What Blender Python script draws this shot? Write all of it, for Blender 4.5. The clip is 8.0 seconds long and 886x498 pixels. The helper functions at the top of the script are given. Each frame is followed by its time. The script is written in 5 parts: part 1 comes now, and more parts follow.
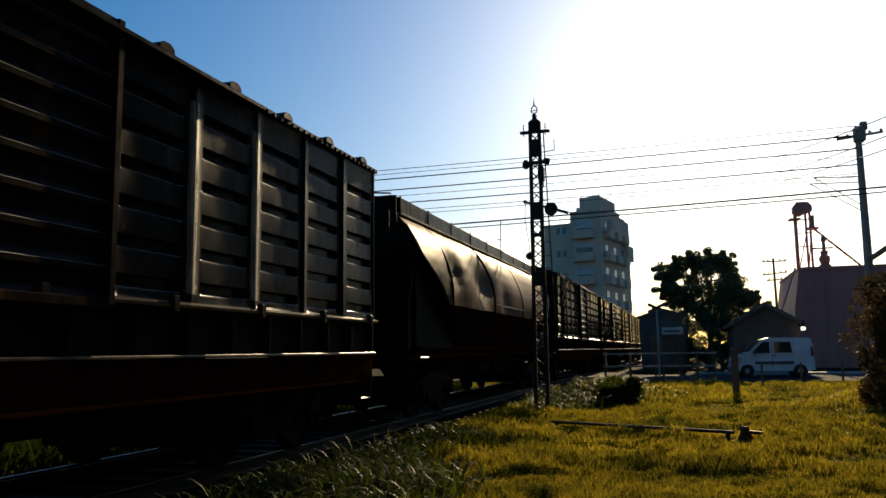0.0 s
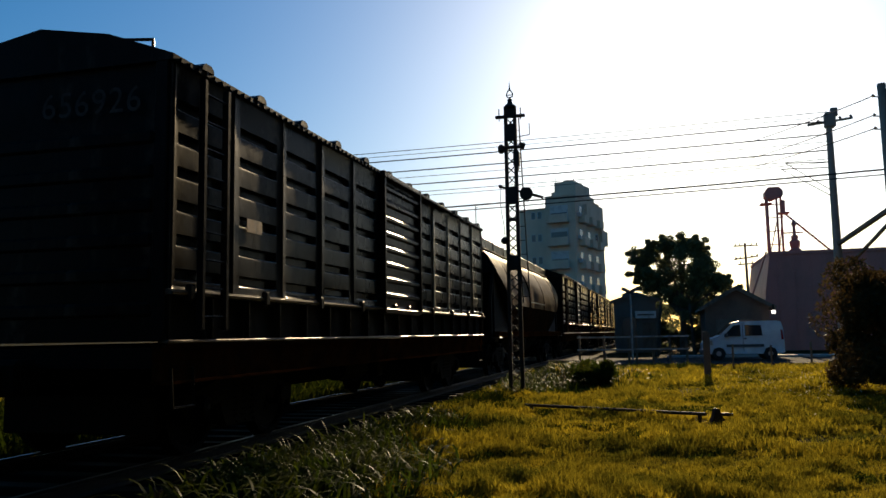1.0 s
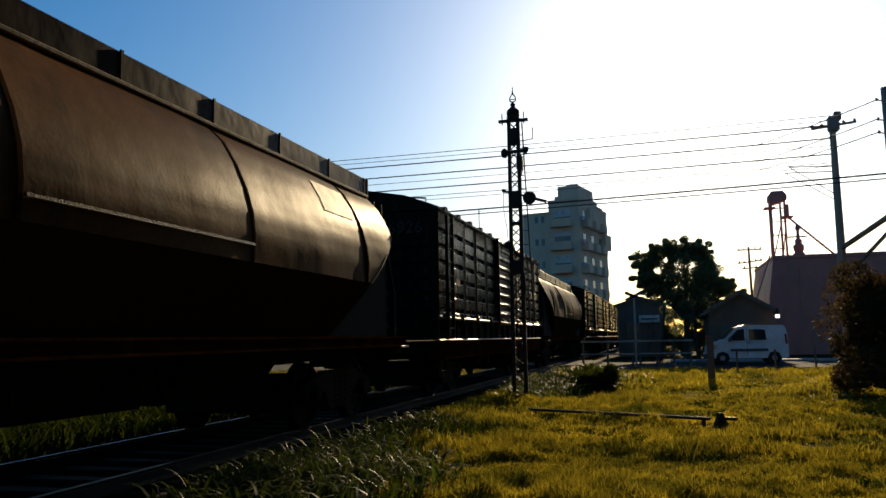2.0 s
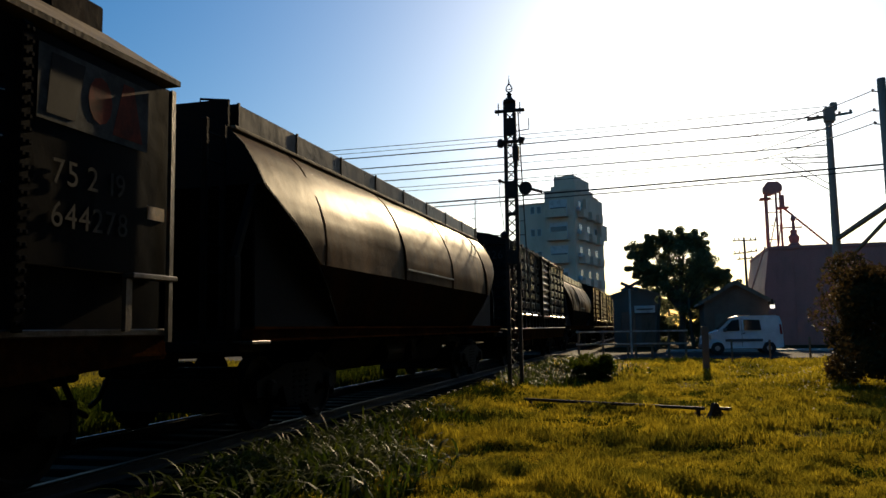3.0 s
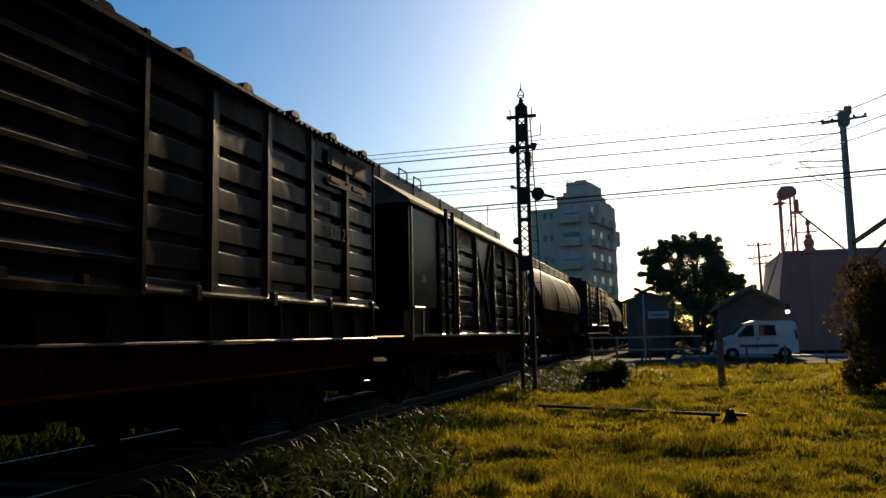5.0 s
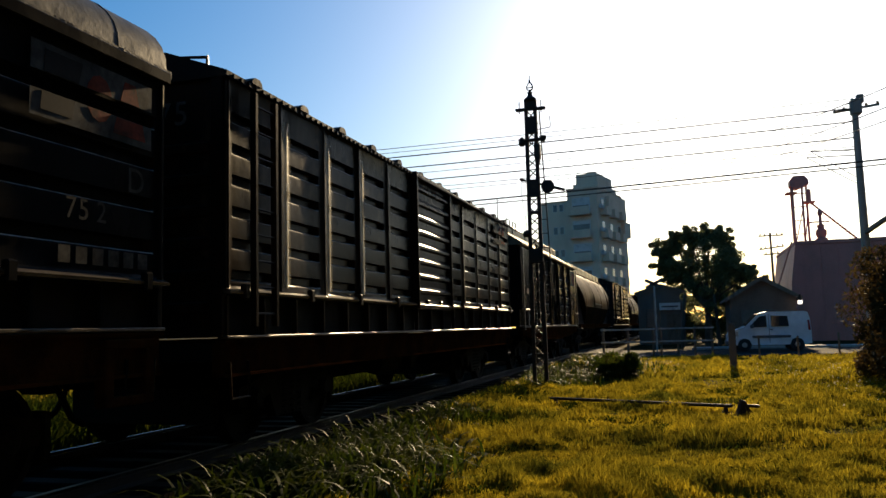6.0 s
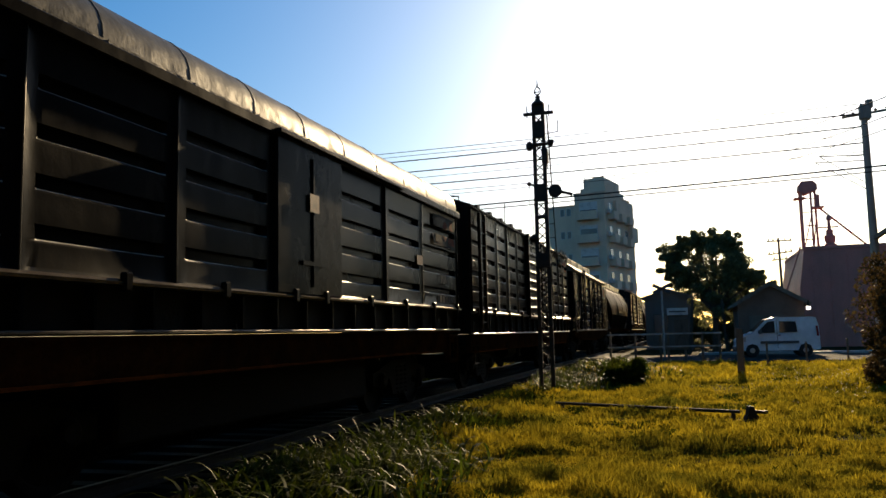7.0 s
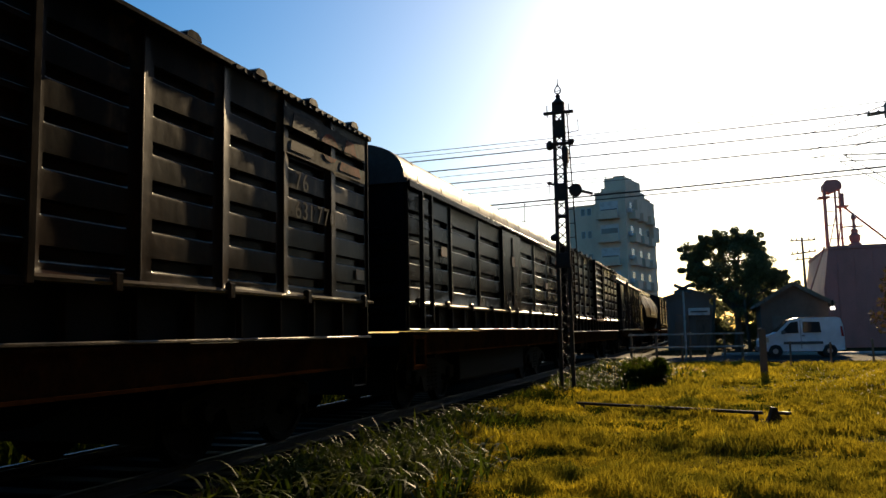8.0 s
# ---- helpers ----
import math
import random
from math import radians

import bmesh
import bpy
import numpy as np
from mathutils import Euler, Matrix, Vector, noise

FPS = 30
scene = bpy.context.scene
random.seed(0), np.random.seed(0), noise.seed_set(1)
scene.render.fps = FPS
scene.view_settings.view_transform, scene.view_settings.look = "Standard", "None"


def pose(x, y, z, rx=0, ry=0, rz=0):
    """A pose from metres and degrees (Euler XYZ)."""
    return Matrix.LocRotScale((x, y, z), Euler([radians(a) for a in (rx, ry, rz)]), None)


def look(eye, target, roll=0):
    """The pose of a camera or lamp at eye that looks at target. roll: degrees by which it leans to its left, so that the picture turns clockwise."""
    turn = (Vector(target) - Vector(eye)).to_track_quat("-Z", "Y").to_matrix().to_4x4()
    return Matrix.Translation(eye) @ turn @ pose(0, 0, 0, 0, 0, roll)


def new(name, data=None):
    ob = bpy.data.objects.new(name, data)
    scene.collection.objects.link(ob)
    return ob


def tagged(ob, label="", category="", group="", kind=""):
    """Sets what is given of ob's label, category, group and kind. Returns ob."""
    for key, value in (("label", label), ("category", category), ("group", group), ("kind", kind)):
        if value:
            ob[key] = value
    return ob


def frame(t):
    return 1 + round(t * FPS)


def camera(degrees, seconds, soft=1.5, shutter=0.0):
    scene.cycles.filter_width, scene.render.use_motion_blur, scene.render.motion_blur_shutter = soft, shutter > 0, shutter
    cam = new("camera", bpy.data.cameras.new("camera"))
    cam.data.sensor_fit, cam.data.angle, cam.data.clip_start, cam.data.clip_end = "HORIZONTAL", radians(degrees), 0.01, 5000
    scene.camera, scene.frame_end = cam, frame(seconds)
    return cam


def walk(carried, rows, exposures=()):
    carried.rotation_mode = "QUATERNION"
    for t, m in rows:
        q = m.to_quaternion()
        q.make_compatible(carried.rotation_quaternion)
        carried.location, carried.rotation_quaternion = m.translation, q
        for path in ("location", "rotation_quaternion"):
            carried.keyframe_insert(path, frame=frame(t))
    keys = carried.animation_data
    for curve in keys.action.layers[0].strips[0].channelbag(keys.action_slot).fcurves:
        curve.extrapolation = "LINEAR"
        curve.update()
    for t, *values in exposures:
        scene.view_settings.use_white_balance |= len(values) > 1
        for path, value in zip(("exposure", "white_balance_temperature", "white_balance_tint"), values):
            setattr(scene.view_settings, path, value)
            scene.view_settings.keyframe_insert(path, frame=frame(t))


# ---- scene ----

# camera: a person stands on the grass and holds it, so it turns a little and stays in place
cam = camera(57.8, 8.0)
EYE = (0.0, 0.0, 1.45)
VIEW = [  # seconds, yaw, pitch, lean in degrees
    (0, 16.84, 7.22, 0.72),
    (0.5, 16.19, 6.75, 1.14),
    (1, 15.09, 6.09, 0.94),
    (1.5, 14.66, 6.21, -0.02),
    (1.7, 15.42, 6.50, 0.90),
    (3, 15.04, 5.69, 0.89),
    (3.5, 15.62, 6.42, 0.70),
    (4, 15.13, 6.45, 1.10),
    (4.5, 15.49, 6.26, 1.24),
    (5.8, 16.66, 6.00, 1.09),
    (6, 16.67, 5.71, 1.54),
    (6.5, 16.65, 6.03, 1.14),
    (7, 17.17, 6.01, 1.27),
    (7.5, 18.07, 5.68, 0.59),
    (8, 18.60, 6.01, 1.12),
]
walk(cam, [(t, pose(*EYE, 90 + p, 0, y) @ pose(0, 0, 0, 0, 0, -r)) for t, y, p, r in VIEW], exposures=[(0.0, 0.3, 7100, 10), (1.5, 0.34, 7150, 10), (4.5, 0.36, 7200, 10), (6.0, 0.68, 7450, 11), (8.0, 0.74, 7500, 11)])

# ---- light ----
SUN_AZ, SUN_EL = 2.5, 20.0  # degrees to the right of the track, and above the horizon
world = bpy.data.worlds.new("sky")
scene.world = world
world.use_nodes = True
wn = world.node_tree
sky = wn.nodes.new("ShaderNodeTexSky")
sky.sky_type, sky.sun_disc = "NISHITA", False
sky.sun_elevation, sky.sun_rotation = radians(SUN_EL), radians(SUN_AZ)
sky.air_density, sky.dust_density, sky.ozone_density = 1.15, 1.0, 5.5
wn.nodes["Background"].inputs["Strength"].default_value = 0.085
deep = wn.nodes.new("ShaderNodeHueSaturation")  # a clear, deep blue evening sky
deep.inputs["Saturation"].default_value = 1.32
wn.links.new(sky.outputs[0], deep.inputs["Color"])
wn.links.new(deep.outputs[0], wn.nodes["Background"].inputs["Color"])
sun = new("sun", bpy.data.lights.new("sun", "SUN"))
sun.data.energy, sun.data.angle, sun.data.color = 5.0, radians(0.5), (1.0, 0.8, 0.52)
_a, _e = radians(SUN_AZ), radians(SUN_EL)
sun.matrix_world = look((0, 0, 30), (-math.sin(_a) * math.cos(_e), -math.cos(_a) * math.cos(_e), 30 - math.sin(_e)))


# ---- materials ----
def material(name, base, rough=0.6, metal=0.0, second=None, scale=3.0, amount=0.5, grain=40.0, bump=0.15, streak=0.0, spec=0.5, sheen=None, through_light=0.0, jitter=0.0):
    """Procedural surface: base and second colour mixed by large noise, fine grain in value and relief.
    streak stretches the large noise upright (rain and rust runs)."""
    m = bpy.data.materials.new(name)
    m.use_nodes = True
    n, l = m.node_tree.nodes, m.node_tree.links
    b = n["Principled BSDF"]
    tc = n.new("ShaderNodeTexCoord")
    mp = n.new("ShaderNodeMapping")
    mp.inputs["Scale"].default_value = (1, 1, 1 - 0.9 * streak)
    l.new(tc.outputs["Object"], mp.inputs[0])
    big, fine = n.new("ShaderNodeTexNoise"), n.new("ShaderNodeTexNoise")
    big.inputs["Scale"].default_value, big.inputs["Detail"].default_value, big.inputs["Roughness"].default_value = scale, 6, 0.65
    fine.inputs["Scale"].default_value, fine.inputs["Detail"].default_value = grain, 4
    l.new(mp.outputs[0], big.inputs["Vector"])
    l.new(tc.outputs["Object"], fine.inputs["Vector"])
    ramp = n.new("ShaderNodeValToRGB")
    ramp.color_ramp.elements[0].position, ramp.color_ramp.elements[1].position = 0.62 - 0.3 * amount, 0.72 - 0.1 * amount
    l.new(big.outputs[0], ramp.inputs[0])
    mix = n.new("ShaderNodeMix")
    mix.data_type = "RGBA"
    sec = second or tuple(c * 0.6 for c in base)
    mix.inputs[6].default_value, mix.inputs[7].default_value = (*base, 1), (*sec, 1)
    l.new(ramp.outputs[0], mix.inputs[0])
    hsv = n.new("ShaderNodeHueSaturation")
    val = n.new("ShaderNodeMapRange")
    val.inputs[3].default_value, val.inputs[4].default_value = 0.65, 1.35
    l.new(fine.outputs[0], val.inputs[0])
    last = val.outputs[0]
    if jitter:
        oi = n.new("ShaderNodeObjectInfo")
        geo = n.new("ShaderNodeNewGeometry")
        add = n.new("ShaderNodeMath")
        add.operation = "ADD"
        l.new(oi.outputs["Random"], add.inputs[0])
        l.new(geo.outputs["Random Per Island"], add.inputs[1])
        jr = n.new("ShaderNodeMapRange")
        jr.inputs[2].default_value, jr.inputs[3].default_value, jr.inputs[4].default_value = 2.0, 1 - jitter, 1 + jitter
        l.new(add.outputs[0], jr.inputs[0])
        mul = n.new("ShaderNodeMath")
        mul.operation = "MULTIPLY"
        l.new(last, mul.inputs[0])
        l.new(jr.outputs[0], mul.inputs[1])
        last = mul.outputs[0]
    l.new(last, hsv.inputs["Value"])
    l.new(mix.outputs[2], hsv.inputs["Color"])
    l.new(hsv.outputs[0], b.inputs["Base Color"])
    rr = n.new("ShaderNodeMapRange")
    rr.inputs[3].default_value, rr.inputs[4].default_value = max(0.03, rough - 0.06), min(1, rough + 0.08)
    l.new(big.outputs[0], rr.inputs[0])
    l.new(rr.outputs[0], b.inputs["Roughness"])
    b.inputs["Metallic"].default_value = metal
    b.inputs["Specular IOR Level"].default_value = spec
    if bump:
        bp = n.new("ShaderNodeBump")
        bp.inputs["Strength"].default_value, bp.inputs["Distance"].default_value = bump, 0.02
        l.new(fine.outputs[0], bp.inputs["Height"])
        l.new(bp.outputs[0], b.inputs["Normal"])
    if through_light:
        tr = n.new("ShaderNodeBsdfTranslucent")
        ms = n.new("ShaderNodeMixShader")
        ms.inputs[0].default_value = through_light
        l.new(hsv.outputs[0], tr.inputs[0])
        l.new(b.outputs[0], ms.inputs[1])
        l.new(tr.outputs[0], ms.inputs[2])
        l.new(ms.outputs[0], n["Material Output"].inputs[0])
    return m


def dents(m, scale, strength, distance):
    """Adds broad dents to a material's relief, before its fine grain."""
    n, l = m.node_tree.nodes, m.node_tree.links
    fine = [x for x in n if x.type == "BUMP"][0]
    tc = [x for x in n if x.type == "TEX_COORD"][0]
    no = n.new("ShaderNodeTexNoise")
    no.inputs["Scale"].default_value, no.inputs["Detail"].default_value = scale, 2
    l.new(tc.outputs["Object"], no.inputs["Vector"])
    bp = n.new("ShaderNodeBump")
    bp.inputs["Strength"].default_value, bp.inputs["Distance"].default_value = strength, distance
    l.new(no.outputs[0], bp.inputs["Height"])
    l.new(bp.outputs[0], fine.inputs["Normal"])
    return m


def stains(m, colour, amount=0.5, wide=2.2, lean=0.1):
    """Pale or rusty runs down a painted side, uneven in width and strength."""
    n, l = m.node_tree.nodes, m.node_tree.links
    tc = [x for x in n if x.type == "TEX_COORD"][0]
    hsv = [x for x in n if x.type == "HUE_SAT"][0]
    base = hsv.inputs["Color"].links[0].from_socket
    mp = n.new("ShaderNodeMapping")
    mp.inputs["Scale"].default_value = (wide, wide, lean * wide)
    run, fleck = n.new("ShaderNodeTexNoise"), n.new("ShaderNodeTexNoise")
    run.inputs["Scale"].default_value, run.inputs["Detail"].default_value = 1.6, 5
    fleck.inputs["Scale"].default_value, fleck.inputs["Detail"].default_value = 9.0, 4
    l.new(tc.outputs["Object"], mp.inputs[0])
    l.new(mp.outputs[0], run.inputs["Vector"])
    l.new(tc.outputs["Object"], fleck.inputs["Vector"])
    ra = n.new("ShaderNodeMapRange")
    ra.inputs[1].default_value, ra.inputs[2].default_value, ra.inputs[4].default_value = 0.54, 0.72, amount
    l.new(run.outputs[0], ra.inputs[0])
    rb = n.new("ShaderNodeMapRange")
    rb.inputs[1].default_value, rb.inputs[2].default_value = 0.35, 0.65
    l.new(fleck.outputs[0], rb.inputs[0])
    mu = n.new("ShaderNodeMath")
    mu.operation = "MULTIPLY"
    l.new(ra.outputs[0], mu.inputs[0])
    l.new(rb.outputs[0], mu.inputs[1])
    mix = n.new("ShaderNodeMix")
    mix.data_type = "RGBA"
    mix.inputs[7].default_value = (*colour, 1)
    l.new(mu.outputs[0], mix.inputs[0])
    l.new(base, mix.inputs[6])
    l.new(mix.outputs[2], hsv.inputs["Color"])
    return m


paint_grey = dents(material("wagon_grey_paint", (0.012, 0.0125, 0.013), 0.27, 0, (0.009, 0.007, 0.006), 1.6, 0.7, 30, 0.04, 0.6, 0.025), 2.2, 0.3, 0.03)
stains(paint_grey, (0.12, 0.11, 0.085), 0.5)
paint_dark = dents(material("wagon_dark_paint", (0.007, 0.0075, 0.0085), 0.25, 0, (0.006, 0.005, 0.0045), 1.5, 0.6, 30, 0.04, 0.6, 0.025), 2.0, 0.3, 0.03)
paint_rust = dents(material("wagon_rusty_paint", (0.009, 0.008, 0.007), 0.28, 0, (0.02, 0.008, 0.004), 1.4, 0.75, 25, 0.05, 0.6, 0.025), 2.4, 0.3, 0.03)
stains(paint_rust, (0.12, 0.075, 0.04), 0.5)
hopper_brown = dents(material("hopper_brown_paint", (0.088, 0.042, 0.014), 0.45, 0, (0.03, 0.013, 0.005), 0.9, 0.8, 20, 0.08, 0.5, 0.01), 1.3, 0.35, 0.05)
stains(hopper_brown, (0.03, 0.02, 0.013), 0.8, 1.4, 0.3)
# Darker brown than the barrel: the lower hull's shade put in the colour.
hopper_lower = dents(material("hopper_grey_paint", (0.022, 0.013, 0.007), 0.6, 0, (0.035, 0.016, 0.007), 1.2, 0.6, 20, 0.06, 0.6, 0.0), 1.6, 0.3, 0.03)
roof_tan = material("dusty_roof", (0.17, 0.13, 0.08), 0.7, 0, (0.08, 0.06, 0.038), 2.0, 0.7, 20, 0.2, spec=0.1)
roof_grey = dents(material("wagon_roof_grey", (0.045, 0.047, 0.043), 0.45, 0, (0.026, 0.025, 0.021), 1.2, 0.6, 20, 0.15, spec=0.15), 2.0, 0.5, 0.05)
sole_brown = material("sole_bar_brown", (0.045, 0.017, 0.005), 0.7, 0, (0.02, 0.008, 0.0035), 2.2, 0.8, 30, 0.12, spec=0.0)
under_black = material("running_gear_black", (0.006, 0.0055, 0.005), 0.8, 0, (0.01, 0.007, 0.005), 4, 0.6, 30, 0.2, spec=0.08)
steel_edge = material("worn_steel_edge", (0.09, 0.075, 0.06), 0.35, 0.5, (0.035, 0.02, 0.013), 5, 0.7, 40, 0.2)
# Pale lip colour stands in for sun glints on the pressed edges.
glint_lip = material("dusty_worn_lip", (0.3, 0.29, 0.26), 0.35, 0, (0.08, 0.07, 0.06), 5, 0.6, 30, 0.05, spec=0.5)
rail_steel = material("rail_steel", (0.016, 0.0145, 0.013), 0.5, 1.0, (0.06, 0.045, 0.03), 8, 0.3, 60, 0.05)
rail_rust = material("rail_rust", (0.018, 0.01, 0.006), 0.85, 0, None, 8, 0.5, 60, 0.3)
letter_white = material("stencil_white", (0.07, 0.068, 0.062), 0.7, 0, (0.02, 0.019, 0.017), 6, 0.8, 30, 0.02, spec=0.05)
logo_pale = material("logo_pale", (0.07, 0.078, 0.078), 0.65, 0, (0.025, 0.026, 0.025), 4, 0.8, 30, 0.02, spec=0.05)
logo_red = material("logo_red", (0.22, 0.035, 0.018), 0.65, 0, (0.06, 0.018, 0.012), 4, 0.7, 30, 0.02, spec=0.05)
logo_black = material("logo_black", (0.006, 0.006, 0.0065), 0.55, 0, None, 4, 0.6, 30, 0.02, spec=0.05)
field_cream = material("faded_cream_field", (0.17, 0.14, 0.09), 0.6, 0, (0.1, 0.04, 0.022), 3.2, 0.7, 18, 0.1, 0.3, 0.1)
reflector = material("reflector_amber", (0.2, 0.075, 0.006), 0.5, 0, None, 8, 0.4, 40, 0.1)
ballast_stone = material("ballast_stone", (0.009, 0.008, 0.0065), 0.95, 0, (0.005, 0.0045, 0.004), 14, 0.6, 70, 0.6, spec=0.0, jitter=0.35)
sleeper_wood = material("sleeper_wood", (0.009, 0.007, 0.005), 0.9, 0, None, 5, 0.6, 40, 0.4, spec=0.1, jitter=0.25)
earth = material("grass_earth", (0.016, 0.014, 0.005), 0.98, 0, (0.032, 0.024, 0.007), 0.8, 0.7, 25, 0.8, spec=0.02)
asphalt = material("asphalt", (0.042, 0.04, 0.038), 0.95, 0, (0.03, 0.029, 0.028), 1.5, 0.6, 90, 0.4, spec=0.05)
paving = material("pavement_concrete", (0.3, 0.28, 0.25), 0.85, 0, (0.2, 0.185, 0.16), 2, 0.6, 50, 0.3)
blade_green = material("grass_blade", (0.085, 0.088, 0.012), 0.75, 0, (0.4, 0.3, 0.026), 0.55, 0.9, 3, 0, spec=0.0, through_light=0.5, jitter=0.75)
weed_green = material("weed_leaf", (0.028, 0.044, 0.005), 0.85, 0, (0.055, 0.06, 0.008), 3, 0.6, 6, 0, spec=0.0, through_light=0.5, jitter=0.6)
tall_weed = material("tall_weed_leaf", (0.03, 0.048, 0.005), 0.5, 0, (0.06, 0.068, 0.008), 3, 0.6, 6, 0, spec=0.055, through_light=0.45, jitter=0.7)
leaf_tree = material("tree_leaf", (0.12, 0.13, 0.065), 0.6, 0, (0.14, 0.15, 0.07), 1.2, 0.6, 6, 0, spec=0.2, through_light=0.5, jitter=0.4)
leaf_hedge = material("hedge_leaf", (0.07, 0.05, 0.018), 0.7, 0, (0.12, 0.07, 0.022), 1.5, 0.6, 6, 0, spec=0.1, through_light=0.3, jitter=0.4)
bark = material("bark", (0.09, 0.07, 0.05), 0.9, 0, None, 6, 0.6, 30, 0.6, 0.6)
iron_black = material("signal_iron", (0.022, 0.018, 0.015), 0.6, 0, (0.05, 0.028, 0.017), 6, 0.5, 50, 0.2, spec=0.2)
render_grey = material("apartment_render", (0.55, 0.44, 0.34), 0.85, 0, (0.44, 0.35, 0.27), 0.4, 0.6, 12, 0.15, 0.5)
pane_dark = material("window_glass", (0.06, 0.075, 0.09), 0.15, 0, None, 0.6, 0.4, 2, 0)
shutter_pale = material("roller_shutter", (0.42, 0.43, 0.44), 0.6, 0, None, 2, 0.4, 10, 0.1)
concrete_pole = material("pole_concrete", (0.36, 0.32, 0.28), 0.8, 0, (0.25, 0.22, 0.19), 2, 0.6, 30, 0.2, 0.6)
timber_grey = material("weathered_timber", (0.16, 0.12, 0.09), 0.85, 0, (0.1, 0.075, 0.055), 4, 0.6, 40, 0.4, 0.7)
cable_black = material("cable_black", (0.03, 0.03, 0.03), 0.6, 0, None, 3, 0.3, 20, 0)
insulator = material("insulator_ceramic", (0.3, 0.24, 0.2), 0.25, 0, None, 8, 0.3, 20, 0)
van_white = material("van_white_paint", (0.78, 0.78, 0.78), 0.25, 0, (0.75, 0.74, 0.73), 1.2, 0.4, 2, 0)
van_glass = material("van_glass", (0.025, 0.028, 0.03), 0.06, 0, None, 1, 0.3, 4, 0)
rubber = material("rubber_black", (0.02, 0.02, 0.02), 0.8, 0, None, 6, 0.4, 40, 0.2)
plastic_grey = material("bumper_plastic", (0.09, 0.09, 0.095), 0.6, 0, None, 6, 0.4, 40, 0.1)
lamp_red = material("tail_lamp_red", (0.35, 0.02, 0.02), 0.2, 0, None, 6, 0.3, 20, 0)
hub_silver = material("wheel_hub_silver", (0.4, 0.4, 0.4), 0.35, 0.7, None, 6, 0.3, 20, 0)
brick_red = material("red_brick", (0.3, 0.13, 0.09), 0.85, 0, (0.22, 0.1, 0.075), 1.0, 0.6, 20, 0.3)
brick_brown = material("brown_brick", (0.17, 0.1, 0.07), 0.9, 0, (0.12, 0.07, 0.05), 1.0, 0.6, 20, 0.3)
roof_tile = material("roof_tile", (0.36, 0.25, 0.19), 0.8, 0, (0.24, 0.17, 0.13), 1.5, 0.6, 25, 0.3)
sheet_red = material("painted_sheet_red", (0.44, 0.14, 0.12), 0.6, 0, (0.34, 0.12, 0.1), 1.0, 0.6, 15, 0.15, 0.6)
wall_plaster = material("house_plaster", (0.16, 0.14, 0.125), 0.9, 0, (0.13, 0.11, 0.1), 1.2, 0.6, 20, 0.2, 0.5)
fence_white = material("fence_white_paint", (0.5, 0.47, 0.42), 0.6, 0, (0.25, 0.22, 0.18), 3, 0.6, 30, 0.2)
petal_pale = material("pale_petal", (0.6, 0.56, 0.4), 0.6, 0, None, 3, 0.4, 6, 0, spec=0.2, through_light=0.3, jitter=0.3)
# Dark colour for the unseen walls added against sky light.
blocker_dark = material("tarred_boards", (0.045, 0.04, 0.035), 0.9, 0, (0.03, 0.026, 0.022), 1.0, 0.6, 20, 0.3, 0.8)
sign_white = material("sign_white", (0.7, 0.7, 0.68), 0.5, 0, None, 3, 0.4, 20, 0.05)


def stain_glint_paint():
    """Thin pale dirt run with a painted sun glint: broken streaks, strongest on its middle line, bare paint between
    them.
    """
    m = material("pale_dirt_run", (0.46, 0.43, 0.31), 0.5, 0, (0.24, 0.21, 0.15), 3, 0.6, 30, 0.1, 0.7, spec=0.3)
    n, l = m.node_tree.nodes, m.node_tree.links
    tc = [x for x in n if x.type == "TEX_COORD"][0]
    sep, off, fall = n.new("ShaderNodeSeparateXYZ"), n.new("ShaderNodeMath"), n.new("ShaderNodeMapRange")
    l.new(tc.outputs["Object"], sep.inputs[0])
    off.operation = "ABSOLUTE"
    l.new(sep.outputs["Y"], off.inputs[0])
    fall.inputs[1].default_value, fall.inputs[2].default_value, fall.inputs[3].default_value, fall.inputs[4].default_value = 0.0, 0.12, 0.95, 0.0
    l.new(off.outputs[0], fall.inputs[0])
    mp, no, ra, mu = n.new("ShaderNodeMapping"), n.new("ShaderNodeTexNoise"), n.new("ShaderNodeMapRange"), n.new("ShaderNodeMath")
    mp.inputs["Scale"].default_value = (9, 9, 0.9)
    no.inputs["Scale"].default_value, no.inputs["Detail"].default_value = 2.0, 5
    ra.inputs[1].default_value, ra.inputs[2].default_value = 0.3, 0.56
    mu.operation = "MULTIPLY"
    l.new(tc.outputs["Object"], mp.inputs[0])
    l.new(mp.outputs[0], no.inputs["Vector"])
    l.new(no.outputs[0], ra.inputs[0])
    l.new(ra.outputs[0], mu.inputs[0])
    l.new(fall.outputs[0], mu.inputs[1])
    l.new(mu.outputs[0], n["Principled BSDF"].inputs["Alpha"])
    return m


run_pale = stain_glint_paint()


# ---- mesh helpers ----
lipped = set()  # meshes with pale lips painted as glints


